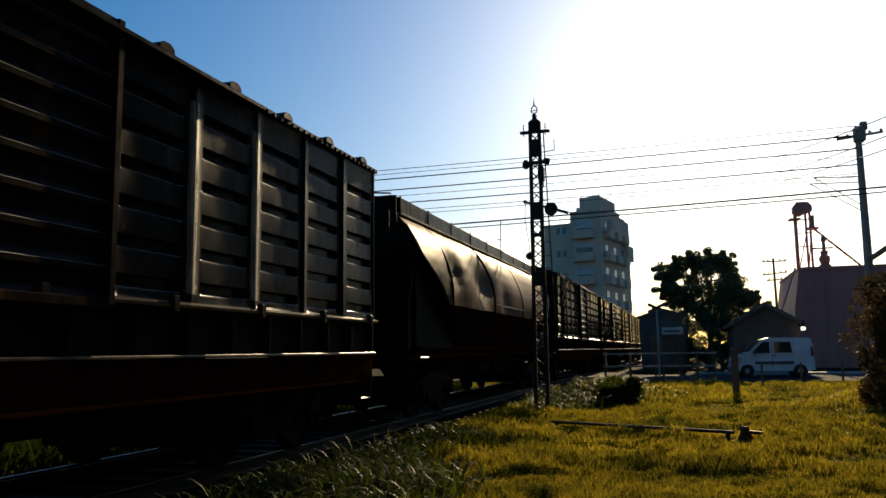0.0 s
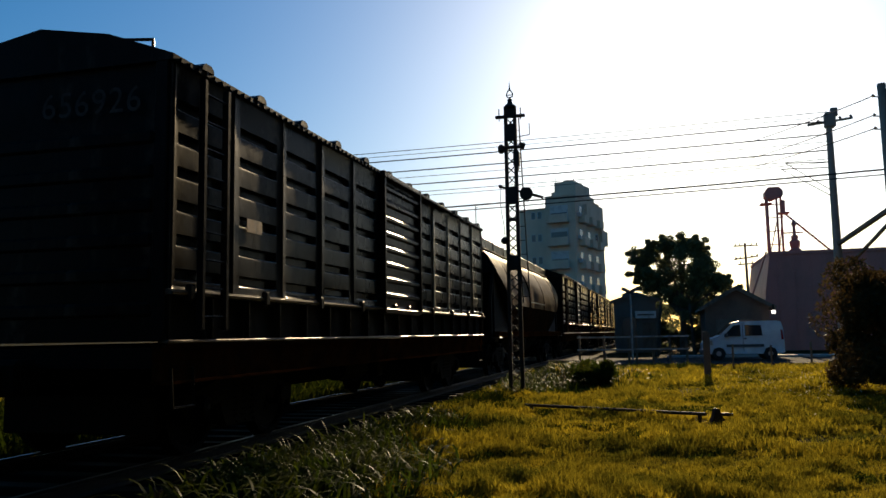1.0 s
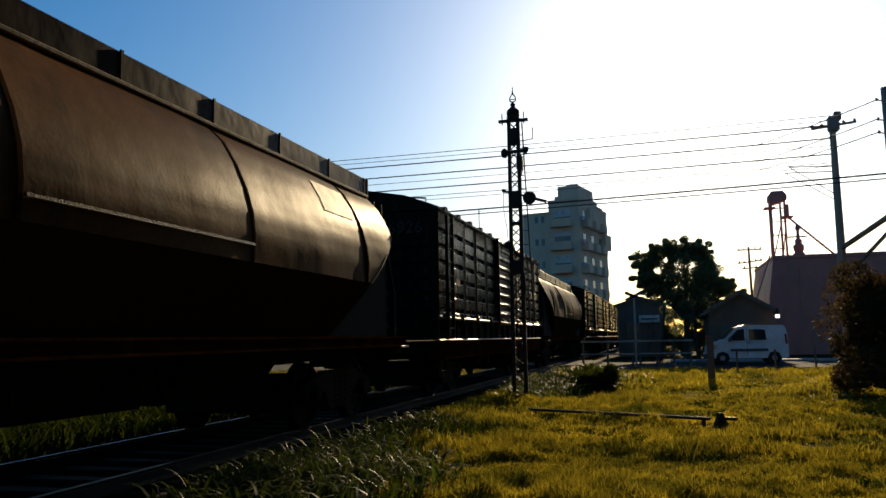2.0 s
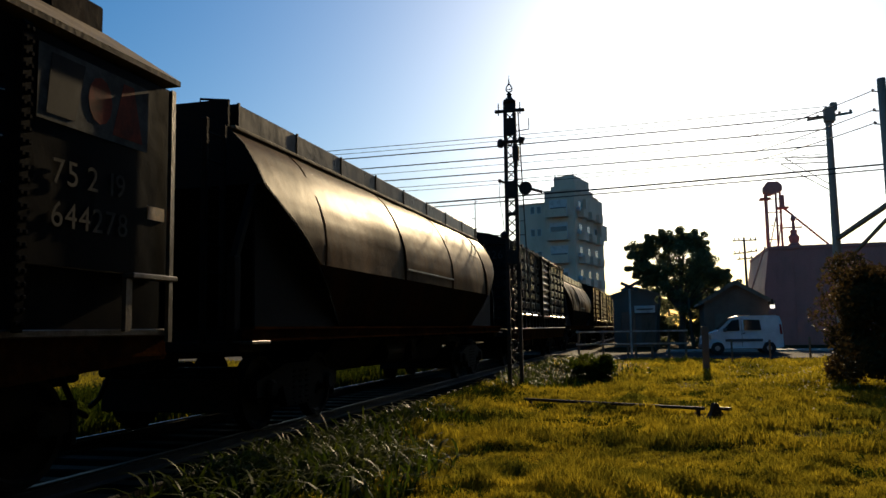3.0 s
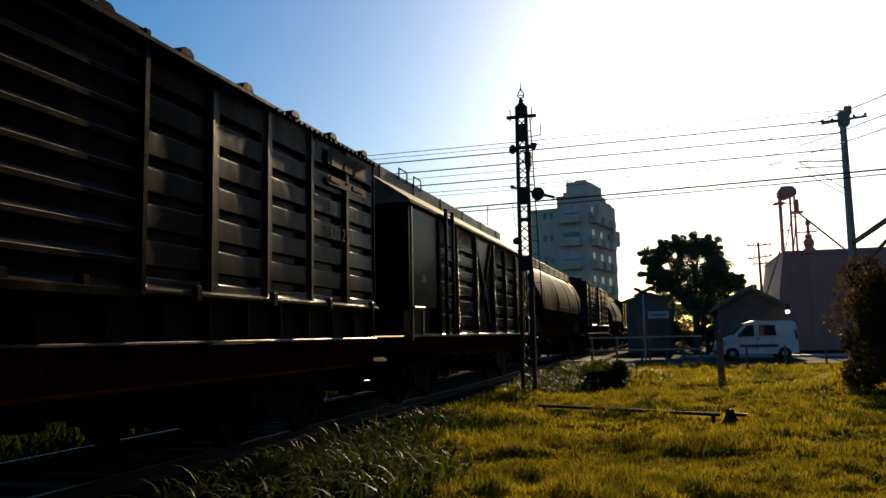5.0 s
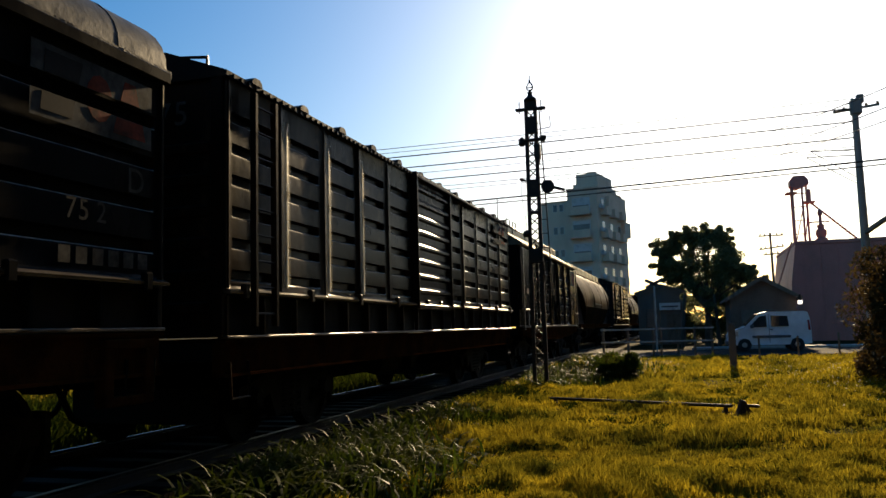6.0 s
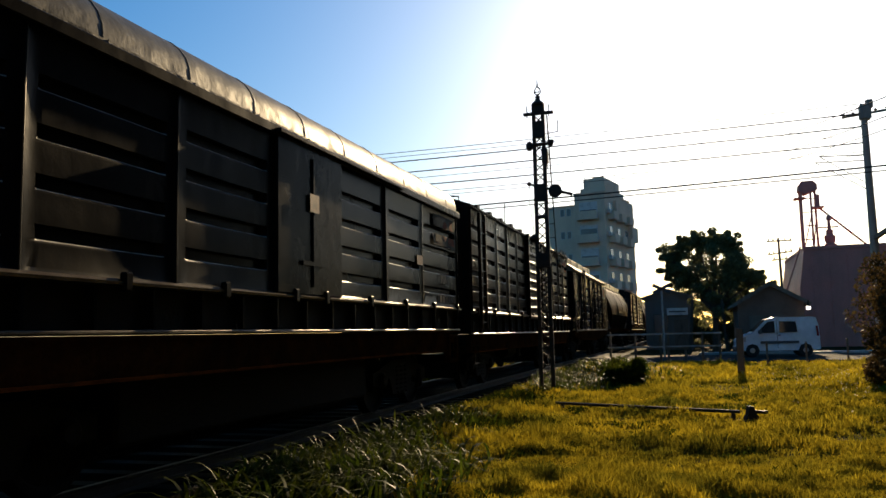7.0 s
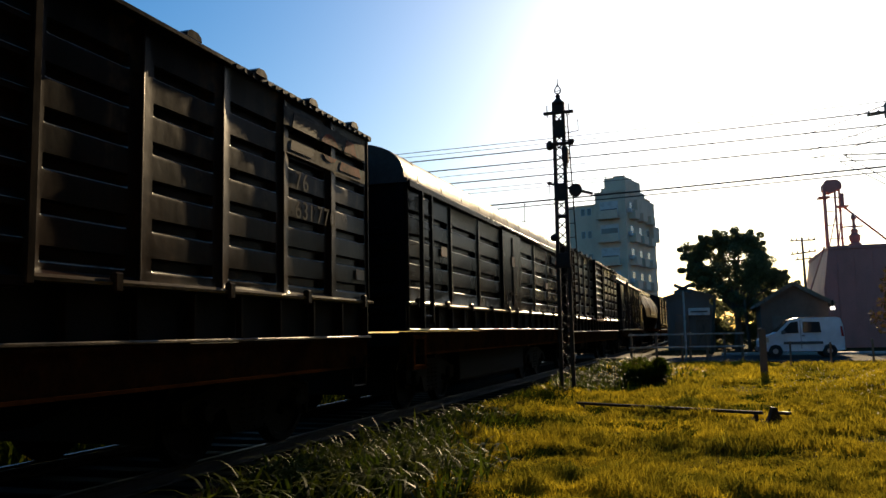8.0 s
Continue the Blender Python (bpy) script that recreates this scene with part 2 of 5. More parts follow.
class Geo:
    """Collects faces for one mesh; lip lists the faces painted pale as glints."""

    def __init__(self):
        self.v, self.f, self.lip = [], [], []

    def add(self, verts, faces):
        k = len(self.v)
        self.v += [tuple(p) for p in verts]
        self.f += [tuple(k + i for i in q) for q in faces]
        return self

    def box(self, x0, x1, y0, y1, z0, z1, c=0.0):
        """A box; c chamfers its edges."""
        c = min(c, 0.45 * (x1 - x0), 0.45 * (y1 - y0), 0.45 * (z1 - z0))
        if c <= 0:
            p = [(x, y, z) for z in (z0, z1) for y in (y0, y1) for x in (x0, x1)]
            return self.add(p, [(0, 2, 3, 1), (4, 5, 7, 6), (0, 1, 5, 4), (2, 6, 7, 3), (0, 4, 6, 2), (1, 3, 7, 5)])
        bm = bmesh.new()
        bmesh.ops.create_cube(bm, size=1, matrix=Matrix.Translation(((x0 + x1) / 2, (y0 + y1) / 2, (z0 + z1) / 2)) @ Matrix.Diagonal((x1 - x0, y1 - y0, z1 - z0, 1)))
        bmesh.ops.bevel(bm, geom=bm.edges[:], offset=c, segments=1, affect="EDGES")
        bm.verts.index_update()
        self.add([v.co[:] for v in bm.verts], [[v.index for v in q.verts] for q in bm.faces])
        bm.free()
        return self

    def tube(self, a, b, r, n=8, r2=None):
        a, b = Vector(a), Vector(b)
        d = (b - a).normalized()
        u = d.orthogonal().normalized()
        w = d.cross(u)
        r2 = r if r2 is None else r2
        ring = [(math.cos(2 * math.pi * i / n), math.sin(2 * math.pi * i / n)) for i in range(n)]
        p = [a + (u * c + w * s) * r for c, s in ring] + [b + (u * c + w * s) * r2 for c, s in ring]
        return self.add(p, [(i, (i + 1) % n, n + (i + 1) % n, n + i) for i in range(n)] + [tuple(range(n))[::-1], tuple(range(n, 2 * n))])

    def beam(self, a, b, w, h):
        """A bar of w by h between two points, h measured upwards where it can be."""
        a, b = Vector(a), Vector(b)
        d = (b - a).normalized()
        s = d.cross(Vector((0, 0, 1)))
        s = s.normalized() if s.length > 1e-4 else Vector((1, 0, 0))
        t = s.cross(d)
        p = [q + s * i * w / 2 + t * j * h / 2 for q in (a, b) for i, j in ((-1, -1), (1, -1), (1, 1), (-1, 1))]
        return self.add(p, [(0, 1, 2, 3), (7, 6, 5, 4), (0, 4, 5, 1), (1, 5, 6, 2), (2, 6, 7, 3), (3, 7, 4, 0)])

    def path(self, pts, r, n=6):
        """A round bar bent through the points, in one piece."""
        pts = [Vector(p) for p in pts]
        u = (pts[1] - pts[0]).orthogonal().normalized()
        v = []
        for i, p in enumerate(pts):
            d = (pts[min(i + 1, len(pts) - 1)] - pts[max(i - 1, 0)]).normalized()
            u = (u - d * u.dot(d)).normalized()
            w = d.cross(u)
            v += [p + (u * math.cos(2 * math.pi * k / n) + w * math.sin(2 * math.pi * k / n)) * r for k in range(n)]
        m = len(pts)
        f = [(j * n + k, j * n + (k + 1) % n, (j + 1) * n + (k + 1) % n, (j + 1) * n + k) for j in range(m - 1) for k in range(n)]
        return self.add(v, f + [tuple(range(n))[::-1], tuple(range((m - 1) * n, m * n))])

    def prism(self, outline, y0, y1, axis="y"):
        """An outline of (across, up) pairs drawn out along y (or along x)."""
        n = len(outline)
        put = (lambda a, z, y: (a, y, z)) if axis == "y" else (lambda a, z, y: (y, a, z))
        p = [put(a, z, y0) for a, z in outline] + [put(a, z, y1) for a, z in outline]
        return self.add(p, [(i, (i + 1) % n, n + (i + 1) % n, n + i) for i in range(n)] + [tuple(range(n))[::-1], tuple(range(n, 2 * n))])

    def lathe(self, profile, centre, n=16, axis="z"):
        """(radius, height) pairs turned about an axis through centre."""
        p, c = [], Vector(centre)
        for r, h in profile:
            for i in range(n):
                a = 2 * math.pi * i / n
                q = {"z": (r * math.cos(a), r * math.sin(a), h), "x": (h, r * math.cos(a), r * math.sin(a)), "y": (r * math.cos(a), h, r * math.sin(a))}[axis]
                p.append(c + Vector(q))
        m = len(profile)
        f = [(j * n + i, j * n + (i + 1) % n, (j + 1) * n + (i + 1) % n, (j + 1) * n + i) for j in range(m - 1) for i in range(n)]
        return self.add(p, f + [tuple(range(n))[::-1], tuple(range((m - 1) * n, m * n))])

    def mesh(self, name, smooth=False):
        me = bpy.data.meshes.new(name)
        me.from_pydata(self.v, [], self.f)
        bm = bmesh.new()
        bm.from_mesh(me)
        bmesh.ops.recalc_face_normals(bm, faces=bm.faces)
        bm.to_mesh(me)
        bm.free()
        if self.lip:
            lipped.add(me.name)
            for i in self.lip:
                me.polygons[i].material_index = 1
        if smooth:
            me.set_sharp_from_angle(angle=radians(smooth if smooth > 1 else 35))
            for q in me.polygons:
                q.use_smooth = True
        return me


def part(name, geo, mat, parent=None, label="", at=None, smooth=False):
    """One mesh object from a Geo (or a ready mesh), under its thing."""
    me = geo.mesh(name, smooth) if isinstance(geo, Geo) else geo
    if not me.materials:
        me.materials.append(mat)
        if me.name in lipped:
            me.materials.append(glint_lip)
    ob = new(name, me)
    if parent is not None:
        ob.parent = parent
    if at is not None:
        ob.matrix_basis = at
    return tagged(ob, label)


def thing(name, label, category, at=None, group="", kind=""):
    ob = new(name)
    ob.empty_display_size = 0.3
    if at is not None:
        ob.matrix_basis = at
    return tagged(ob, label, category, group, kind)


def written(text, size):
    """A flat mesh of built-in letters, in its own plane, from its lower left corner."""
    cu = bpy.data.curves.new("writing", "FONT")
    cu.body, cu.size, cu.extrude = text, size, 0.002
    ob = bpy.data.objects.new("writing", cu)
    scene.collection.objects.link(ob)
    me = bpy.data.meshes.new_from_object(ob.evaluated_get(bpy.context.evaluated_depsgraph_get()))
    bpy.data.objects.remove(ob)
    bpy.data.curves.remove(cu)
    return me


# ---- ground and track ----
TRACK_X, RAIL_Z, GAUGE = -5.9, 0.22, 1.676


def ground_height(x, y):
    """The grass lies almost level and falls a little to the ballast edge."""
    bumps = 0.05 * noise.noise(Vector((x * 0.35, y * 0.35, 0))) + 0.025 * noise.noise(Vector((x * 1.1, y * 1.1, 3)))
    fade = max(0.0, min(1.0, (34 - y) / 4)) * max(0.0, min(1.0, (y + 20) / 5))
    mound = 0.42 * math.exp(-((x + 2.4) / 1.5) ** 2 - ((y - 23.6) / 1.9) ** 2)
    return bumps * fade + mound - 0.02


def build_ground():
    xs = [-3000, -900, -300, -100, -40] + list(np.linspace(-20, 20, 81)) + [40, 100, 300, 900, 3000]
    ys = [-3000, -900, -300, -100, -40] + list(np.linspace(-20, 60, 161)) + [100, 200, 500, 1200, 3000]
    g = Geo()
    nx = len(xs)
    g.v = [(x, y, ground_height(x, y) if -20 <= x <= 20 and -20 <= y <= 60 else -0.02) for y in ys for x in xs]
    g.f = [(j * nx + i, j * nx + i + 1, (j + 1) * nx + i + 1, (j + 1) * nx + i) for j in range(len(ys) - 1) for i in range(nx - 1)]
    tagged(part("ground", g, earth, smooth=True), "uneven grassy earth beside the railway track", "ground", kind="structure")
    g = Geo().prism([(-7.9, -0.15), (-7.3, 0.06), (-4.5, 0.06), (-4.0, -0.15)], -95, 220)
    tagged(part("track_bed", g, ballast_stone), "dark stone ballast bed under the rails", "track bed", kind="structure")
    g = Geo().box(-60, -9.5, 36.5, 44.5, -0.1, 0.03).box(-3.3, 60, 36.5, 44.5, -0.1, 0.03)
    tagged(part("road", g, asphalt), "dark asphalt street that meets the level crossing", "road", kind="structure")
    g = Geo().box(-9.5, -3.3, 37.0, 44.0, 0.02, 0.19)
    tagged(part("crossing_deck", g, asphalt), "asphalt deck of the level crossing", "road", kind="structure")
    g = Geo().box(0.2, 60, 44.5, 46.2, -0.1, 0.13, 0.02)
    tagged(part("pavement", g, paving), "pale concrete pavement with a raised kerb", "pavement", kind="structure")


def build_rails():
    profile = [(-0.065, 0.0), (0.065, 0.0), (0.065, 0.012), (0.012, 0.03), (0.012, 0.1), (0.034, 0.112), (0.034, 0.14), (-0.034, 0.14), (-0.034, 0.112), (-0.012, 0.1), (-0.012, 0.03), (-0.065, 0.012)]
    for side in (-1, 1):
        x = TRACK_X + side * (GAUGE / 2 + 0.034)
        rail = thing("rail", "rusty steel rail with a polished running head", "rail", pose(x, 0, RAIL_Z - 0.14), "rails of the track")
        part("web", Geo().prism(profile[:5] + profile[-3:], -95, 220), rail_rust, rail)
        part("running_head", Geo().box(-0.034, 0.034, -95, 220, 0.112, 0.14, 0.006), rail_steel, rail, "polished steel running head")
    sleeper = Geo().box(-1.35, 1.35, -0.12, 0.12, -0.1, 0.0, 0.015).mesh("sleeper")
    track = bpy.data.objects["track_bed"]
    for i in range(150):
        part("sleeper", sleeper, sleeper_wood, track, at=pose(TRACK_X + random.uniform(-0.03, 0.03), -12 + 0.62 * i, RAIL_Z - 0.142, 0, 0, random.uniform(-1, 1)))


def shading_walls():
    """Plain unseen walls, added beside and behind the camera to block sky light."""
    tagged(part("wall_east", Geo().box(11.0, 11.4, -18, 35, -0.2, 18), blocker_dark), "plain unseen dark wall added beside the camera to block sky light", "wall", kind="structure")
    tagged(part("wall_south", Geo().box(-2.2, 10.98, -18, -17.6, -0.2, 18), blocker_dark), "plain unseen dark wall added behind the camera to block sky light", "wall", kind="structure")
    tagged(part("wall_west", Geo().box(-40, -10.5, -34, -33.6, -0.2, 18), blocker_dark), "plain unseen dark wall added across the line to block sky light", "wall", kind="structure")


build_ground()
build_rails()
shading_walls()


# ---- the train ----
SPEED = 9.143  # metres a second, away along the track
HALF = 1.5
LOW, LEDGE, EAVE = 1.21, 1.69, 3.91  # floor edge, upper ledge and eave of a boxcar over the rails
meshes = {}


def shared(key, make, smooth=False):
    if key not in meshes:
        meshes[key] = make().mesh(key[0], smooth)
    return meshes[key]


def grooved(w, h, rows, gh, depth, margin=0.12, dish=0.02, seed=0):
    """A pressed steel panel, w by h, dished between its posts, with long grooves with closed ends
    at the heights in rows; it faces +x."""
    e = 0.045
    ys = [-w / 2, -w / 2 + 0.03, -w / 2 + 0.07, -w / 2 + margin + 0.02, -w / 2 + margin + 0.02 + e, 0, w / 2 - margin - e, w / 2 - margin, w / 2 - 0.06, w / 2 - 0.025, w / 2]
    sink = [0, 0.25, 0.75, 1, 1.05, 1.1, 1.05, 1, 0.75, 0.25, 0]
    zs, deep = [0.0, 0.04], [0, 0]
    for z in sorted(rows):
        a, b = z - gh / 2, z + gh / 2
        zs += [a - 0.022, a - 0.009, a, a + 0.012, a + 0.028, b - 0.012, b, b + 0.012]
        deep += [0, 0.015, 0.05, 0.28, 1, 1, 0, 0]
    zs += [h - 0.05, h]
    deep += [0, 0]
    g = Geo()
    v = []
    for j, (z, d) in enumerate(zip(zs, deep)):
        edge = 0.0 if j in (0, len(zs) - 1) else 1.0
        low = max(0.0, 1 - z / 0.35)
        for i, y in enumerate(ys):
            x = -dish * sink[i] * edge + edge * sink[i] * (0.012 * noise.noise(Vector((y * 1.7, z * 1.3, 7.3 * seed))) + low * 0.03 * noise.noise(Vector((y * 5, z * 6, 3.1 + seed))))
            v.append((x - (depth * d if 4 <= i <= 6 else 0), y, z))
    n = len(ys)
    g.add(v, [(j * n + i, j * n + i + 1, (j + 1) * n + i + 1, (j + 1) * n + i) for j in range(len(zs) - 1) for i in range(n - 1)])
    # The lower groove lips and their ends get the painted glint.
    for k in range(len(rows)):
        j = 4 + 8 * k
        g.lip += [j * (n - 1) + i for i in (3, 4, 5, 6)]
    return g


def corrugated(w, h, n, depth):
    """A door leaf with n pressed level ribs, facing +x."""
    pts = [(0.0, 0.0)]
    p = h / n
    for i in range(n):
        z = i * p
        pts += [(0, z + 0.12 * p), (-0.008, z + 0.15 * p), (-depth, z + 0.4 * p), (-depth, z + 0.85 * p), (0, z + 0.95 * p)]
    g = Geo()
    # One pale glint line painted along each door rib.
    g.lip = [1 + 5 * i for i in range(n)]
    return g.prism(pts + [(0, h), (-0.12, h), (-0.12, 0)], -w / 2 + 0.07, w / 2 - 0.07)


def bogie_geo():
    """The cast bolster across the bogie, with its centre plate and side bearers."""
    g = Geo().box(-0.96, 0.96, -0.2, 0.2, 0.4, 0.74, 0.03)
    return g


def side_frame_geo():
    """A cast side frame with its axle boxes, outer side towards +x."""
    outline = [(-1.25, 0.42), (-1.25, 0.62), (-0.95, 0.68), (-0.5, 0.8), (0.5, 0.8), (0.95, 0.68), (1.25, 0.62), (1.25, 0.42), (0.95, 0.4), (0.55, 0.52), (0.4, 0.24), (-0.4, 0.24), (-0.55, 0.52), (-0.95, 0.4)]
    g = Geo().prism(outline, -0.06, 0.06, "x")
    for y in (-0.9, 0.9):
        g.lathe([(0.13, -0.08), (0.13, 0.1), (0.09, 0.13)], (0, y, 0.5), 10, "x")
    return g


def spring_geo():
    turns = [(0.065 * math.cos(a), 0.065 * math.sin(a), 0.27 + 0.036 * a / math.pi) for a in np.linspace(0, 12 * math.pi, 61)]
    return Geo().path(turns, 0.015, 5)


def wheelset_geo():
    g = Geo().tube((-1.1, 0, 0), (1.1, 0, 0), 0.075, 10)
    for s in (-1, 1):
        x = s * GAUGE / 2
        prof = [(0.1, -0.09), (0.14, -0.08), (0.16, -0.02), (0.37, -0.03), (0.4, -0.07), (0.46, -0.07), (0.463, 0.02), (0.49, 0.03), (0.49, 0.06), (0.4, 0.06), (0.37, 0.02), (0.16, 0.03), (0.1, 0.09)]
        g.lathe([(r, -s * h) for r, h in prof], (x + s * 0.03, 0, 0), 28, "x")
        g.box(x - 0.05, x + 0.01, -0.03, 0.03, 0.2, 0.3)
    return g


rolling = []  # wheelsets that turn


def add_bogies(wagon, ys):
    for y in ys:
        b = part("bogie", shared(("bogie",), bogie_geo), under_black, wagon, "black cast steel bogie frame", pose(0, y, 0))
        for x in (-1.02, 1.02):
            part("side_frame", shared(("side_frame",), side_frame_geo), under_black, b, at=pose(x, 0, 0, 0, 0, 0 if x > 0 else 180))
        for dy in (-1.48, -0.34, 0.34, 1.48):
            part("brake_beam", shared(("brake_beam",), lambda: Geo().box(-0.94, 0.94, -0.05, 0.05, 0.26, 0.66, 0.02)), under_black, b, at=pose(0, dy, 0))
        for x in (-1.03, 1.03):
            for dy in (-0.2, 0.0, 0.2):
                part("spring", shared(("spring",), spring_geo), under_black, b, at=pose(x, dy, 0))
        for dy in (-0.9, 0.9):
            w = part("wheelset", shared(("wheelset",), wheelset_geo, True), under_black, b, "steel wheels on an axle", pose(0, dy, 0.463))
            rolling.append((w, dy))


def coupler_geo():
    g = Geo().box(-0.1, 0.1, -0.75, 0.1, 0.78, 1.0, 0.03).box(-0.2, 0.16, 0.02, 0.32, 0.72, 1.06, 0.05).box(0.02, 0.2, 0.25, 0.42, 0.75, 1.03, 0.04)
    return g.tube((0.35, -0.1, 0.9), (0.38, 0.12, 0.5), 0.03, 6).tube((0.38, 0.12, 0.5), (0.36, 0.3, 0.42), 0.03, 6)


def add_couplers(wagon, half):
    for s in (-1, 1):
        part("coupler", shared(("coupler",), coupler_geo), under_black, wagon, "knuckle coupler with a brake hose", pose(0, s * (half + 0.05), 0, 0, 0, 0 if s > 0 else 180))


def add_ladder(wagon, x, y0, y1, z0, z1, n, mat):
    lad = part("ladder", Geo().box(x, x + 0.07, y0 - 0.03, y0 + 0.03, z0, z1, 0.008), mat, wagon, "steel side ladder")
    part("stile", Geo().box(x, x + 0.07, y1 - 0.03, y1 + 0.03, z0, z1, 0.008), mat, lad)
    rung = shared(("rung", round(y1 - y0, 2), mat.name), lambda: Geo().tube((0, 0.03, 0), (0, y1 - y0 - 0.03, 0), 0.014, 6))
    for i in range(n):
        part("rung", rung, mat, lad, at=pose(x + 0.04, y0, z0 + (z1 - z0) * (i + 0.5) / n))


def grab_iron(wagon, name, pts, mat, r=0.016):
    part(name, Geo().path(pts, r), mat, wagon)


def underframe(wagon, half, low, mat, deep=0.4, label="rusty brown sole bar"):
    g = Geo().box(HALF - 0.16, HALF - 0.04, -half, half, low - deep, low - 0.03, 0.01)
    g.box(HALF - 0.16, HALF, -half, half, low - 0.06, low - 0.03).box(HALF - 0.16, HALF - 0.01, -half, half, low - deep, low - deep + 0.03)
    part("sole_bar", g, mat, wagon, label)
    g = Geo().box(-HALF + 0.04, -HALF + 0.16, -half, half, low - deep, low - 0.03)
    part("sole_bar", g, mat, wagon, label)
    part("centre_sill", Geo().prism([(-half + 0.1, low - 0.05), (half - 0.1, low - 0.05), (half - 0.1, low - 0.4), (half - 3.4, low - 0.45), (half - 4.4, low - 0.72), (-half + 4.4, low - 0.72), (-half + 3.4, low - 0.45), (-half + 0.1, low - 0.4)], -0.25, 0.25, "x"), under_black, wagon, "black centre sill")
    beam_ = shared(("cross_beam",), lambda: Geo().box(-HALF + 0.16, HALF - 0.16, -0.06, 0.06, -0.25, -0.055))
    for y in np.linspace(-half + 0.1, half - 0.1, 9):
        part("cross_beam", beam_, under_black, wagon, at=pose(0, y, low))
    g = Geo().tube((0.75, -1.1, low - 0.5), (0.75, -0.1, low - 0.5), 0.2, 12).box(0.6, 0.9, 0.5, 0.8, low - 0.7, low - 0.3, 0.02)
    g.beam((0.75, -0.1, low - 0.5), (0.3, 2.6, low - 0.55), 0.04, 0.04)
    part("brake_gear", g, under_black, wagon, "black brake cylinder and rods")


def boxcar(label, mat, yc, length, low=LOW, ledge=LEDGE, eave=EAVE, n_panels=5, grooves=6, door_w=2.1, door_mat=None, round_roof=False, door_y=0.05, splits=None):
    """A boxcar with pressed side panels, a sliding door in the middle and ledges along the floor."""
    half = length / 2
    w = thing("boxcar", label, "boxcar", pose(TRACK_X, yc, RAIL_Z), "wagons of the goods train")
    door_mat = door_mat or mat
    h = eave - ledge
    core = HALF - 0.1
    part("body", Geo().box(-core, core, -half + 0.03, half - 0.03, low, eave - 0.02), mat, w)
    rib = shared(("end_rib", mat.name), lambda: Geo().box(-1.3, 1.3, -0.03, 0.03, -0.07, 0.07, 0.028))
    corner = shared(("corner_post", mat.name, round(eave - low, 2)), lambda: Geo().box(-0.07, 0.07, -0.07, 0.05, 0, eave - low, 0.01))
    for s in (-1, 1):
        for z in np.linspace(low + 0.3, eave - 0.75, 6):
            part("end_rib", rib, mat, w, at=pose(0, s * (half - 0.03), z))
        for x in (-core, core):
            part("corner_post", corner, mat, w, at=pose(x, s * (half - 0.03), low, 0, 0, 0 if s > 0 else 180))
    # roof
    if round_roof:
        prof = [(HALF + 0.03, eave - 0.02), (HALF + 0.03, eave + 0.05)]
        for i in range(0, 19):
            a = math.pi * i / 18
            c, s_ = math.cos(a), math.sin(a)
            prof.append((math.copysign(abs(c) ** 0.62, c) * (HALF - 0.02), eave + 0.05 + 0.62 * abs(s_) ** 0.85))
        prof += [(-HALF - 0.03, eave + 0.05), (-HALF - 0.03, eave - 0.02)]
        roof = part("roof", Geo().prism(prof, -half - 0.04, half + 0.04), roof_grey, w, "dented grey rounded roof", smooth=True)
        seam = shared(("seam", round(eave, 2)), lambda: Geo().prism([(a * 1.003, z + 0.005) for a, z in prof], -0.014, 0.014), True)
        for y in np.linspace(-half + 0.6, half - 0.6, 11):
            part("seam", seam, roof_grey, roof, at=pose(0, y, 0))
        # Added black box hides the sunlit grass beyond this wagon's underside.
        part("equipment_box", Geo().box(-1.05, 1.15, -2.9, 2.6, 0.32, low - 0.3, 0.03), under_black, w, "black box added to block the view under the floor")
        g = Geo().box(HALF, HALF + 0.06, -half, half, eave - 0.09, eave + 0.02, 0.01)
        part("eave_rail", g, mat, w)
        for s in (-1, 1):
            y0 = s * (half - 0.45)
            br_ = part("jacking_bracket", Geo().box(HALF - 0.1, HALF + 0.02, y0 - 0.3, y0 + 0.3, low - 0.16, low - 0.08, 0.01), sole_brown, w, "rusty square jacking bracket")
            part("lower_bar", Geo().box(HALF - 0.1, HALF + 0.02, y0 - 0.3, y0 + 0.3, low - 0.62, low - 0.54, 0.01), sole_brown, br_)
            for dy in (-0.25, 0.25):
                part("side_bar", Geo().box(HALF - 0.1, HALF + 0.018, y0 + dy - 0.05, y0 + dy + 0.05, low - 0.55, low - 0.15, 0.01), sole_brown, br_)
    else:
        prof = [(HALF + 0.03, eave - 0.03), (HALF + 0.03, eave + 0.03), (0.8, eave + 0.3), (0, eave + 0.44), (-0.8, eave + 0.3), (-HALF - 0.03, eave + 0.03), (-HALF - 0.03, eave - 0.03)]
        roof = part("roof", Geo().prism(prof, -half - 0.03, half + 0.03), mat, w, "low pitched steel roof")
        cap = shared(("cap", mat.name), lambda: Geo().prism([(-0.11, 0), (0.11, 0), (0.1, 0.04), (0.05, 0.075), (-0.05, 0.075), (-0.1, 0.04)], HALF - 0.2, HALF + 0.055, "x"))
        line = shared(("roof_seam", mat.name), lambda: Geo().prism([(HALF + 0.02, eave + 0.03), (0.8, eave + 0.315), (0, eave + 0.455), (-0.8, eave + 0.315), (-HALF, eave + 0.03)], -0.04, 0.04))
        for y in np.linspace(-half + 0.55, half - 0.55, 12):
            part("roof_clamp", cap, mat, roof, at=pose(0, y, eave + 0.02))
            part("roof_seam", line, mat, roof, at=pose(0, y, 0))
        g = Geo()
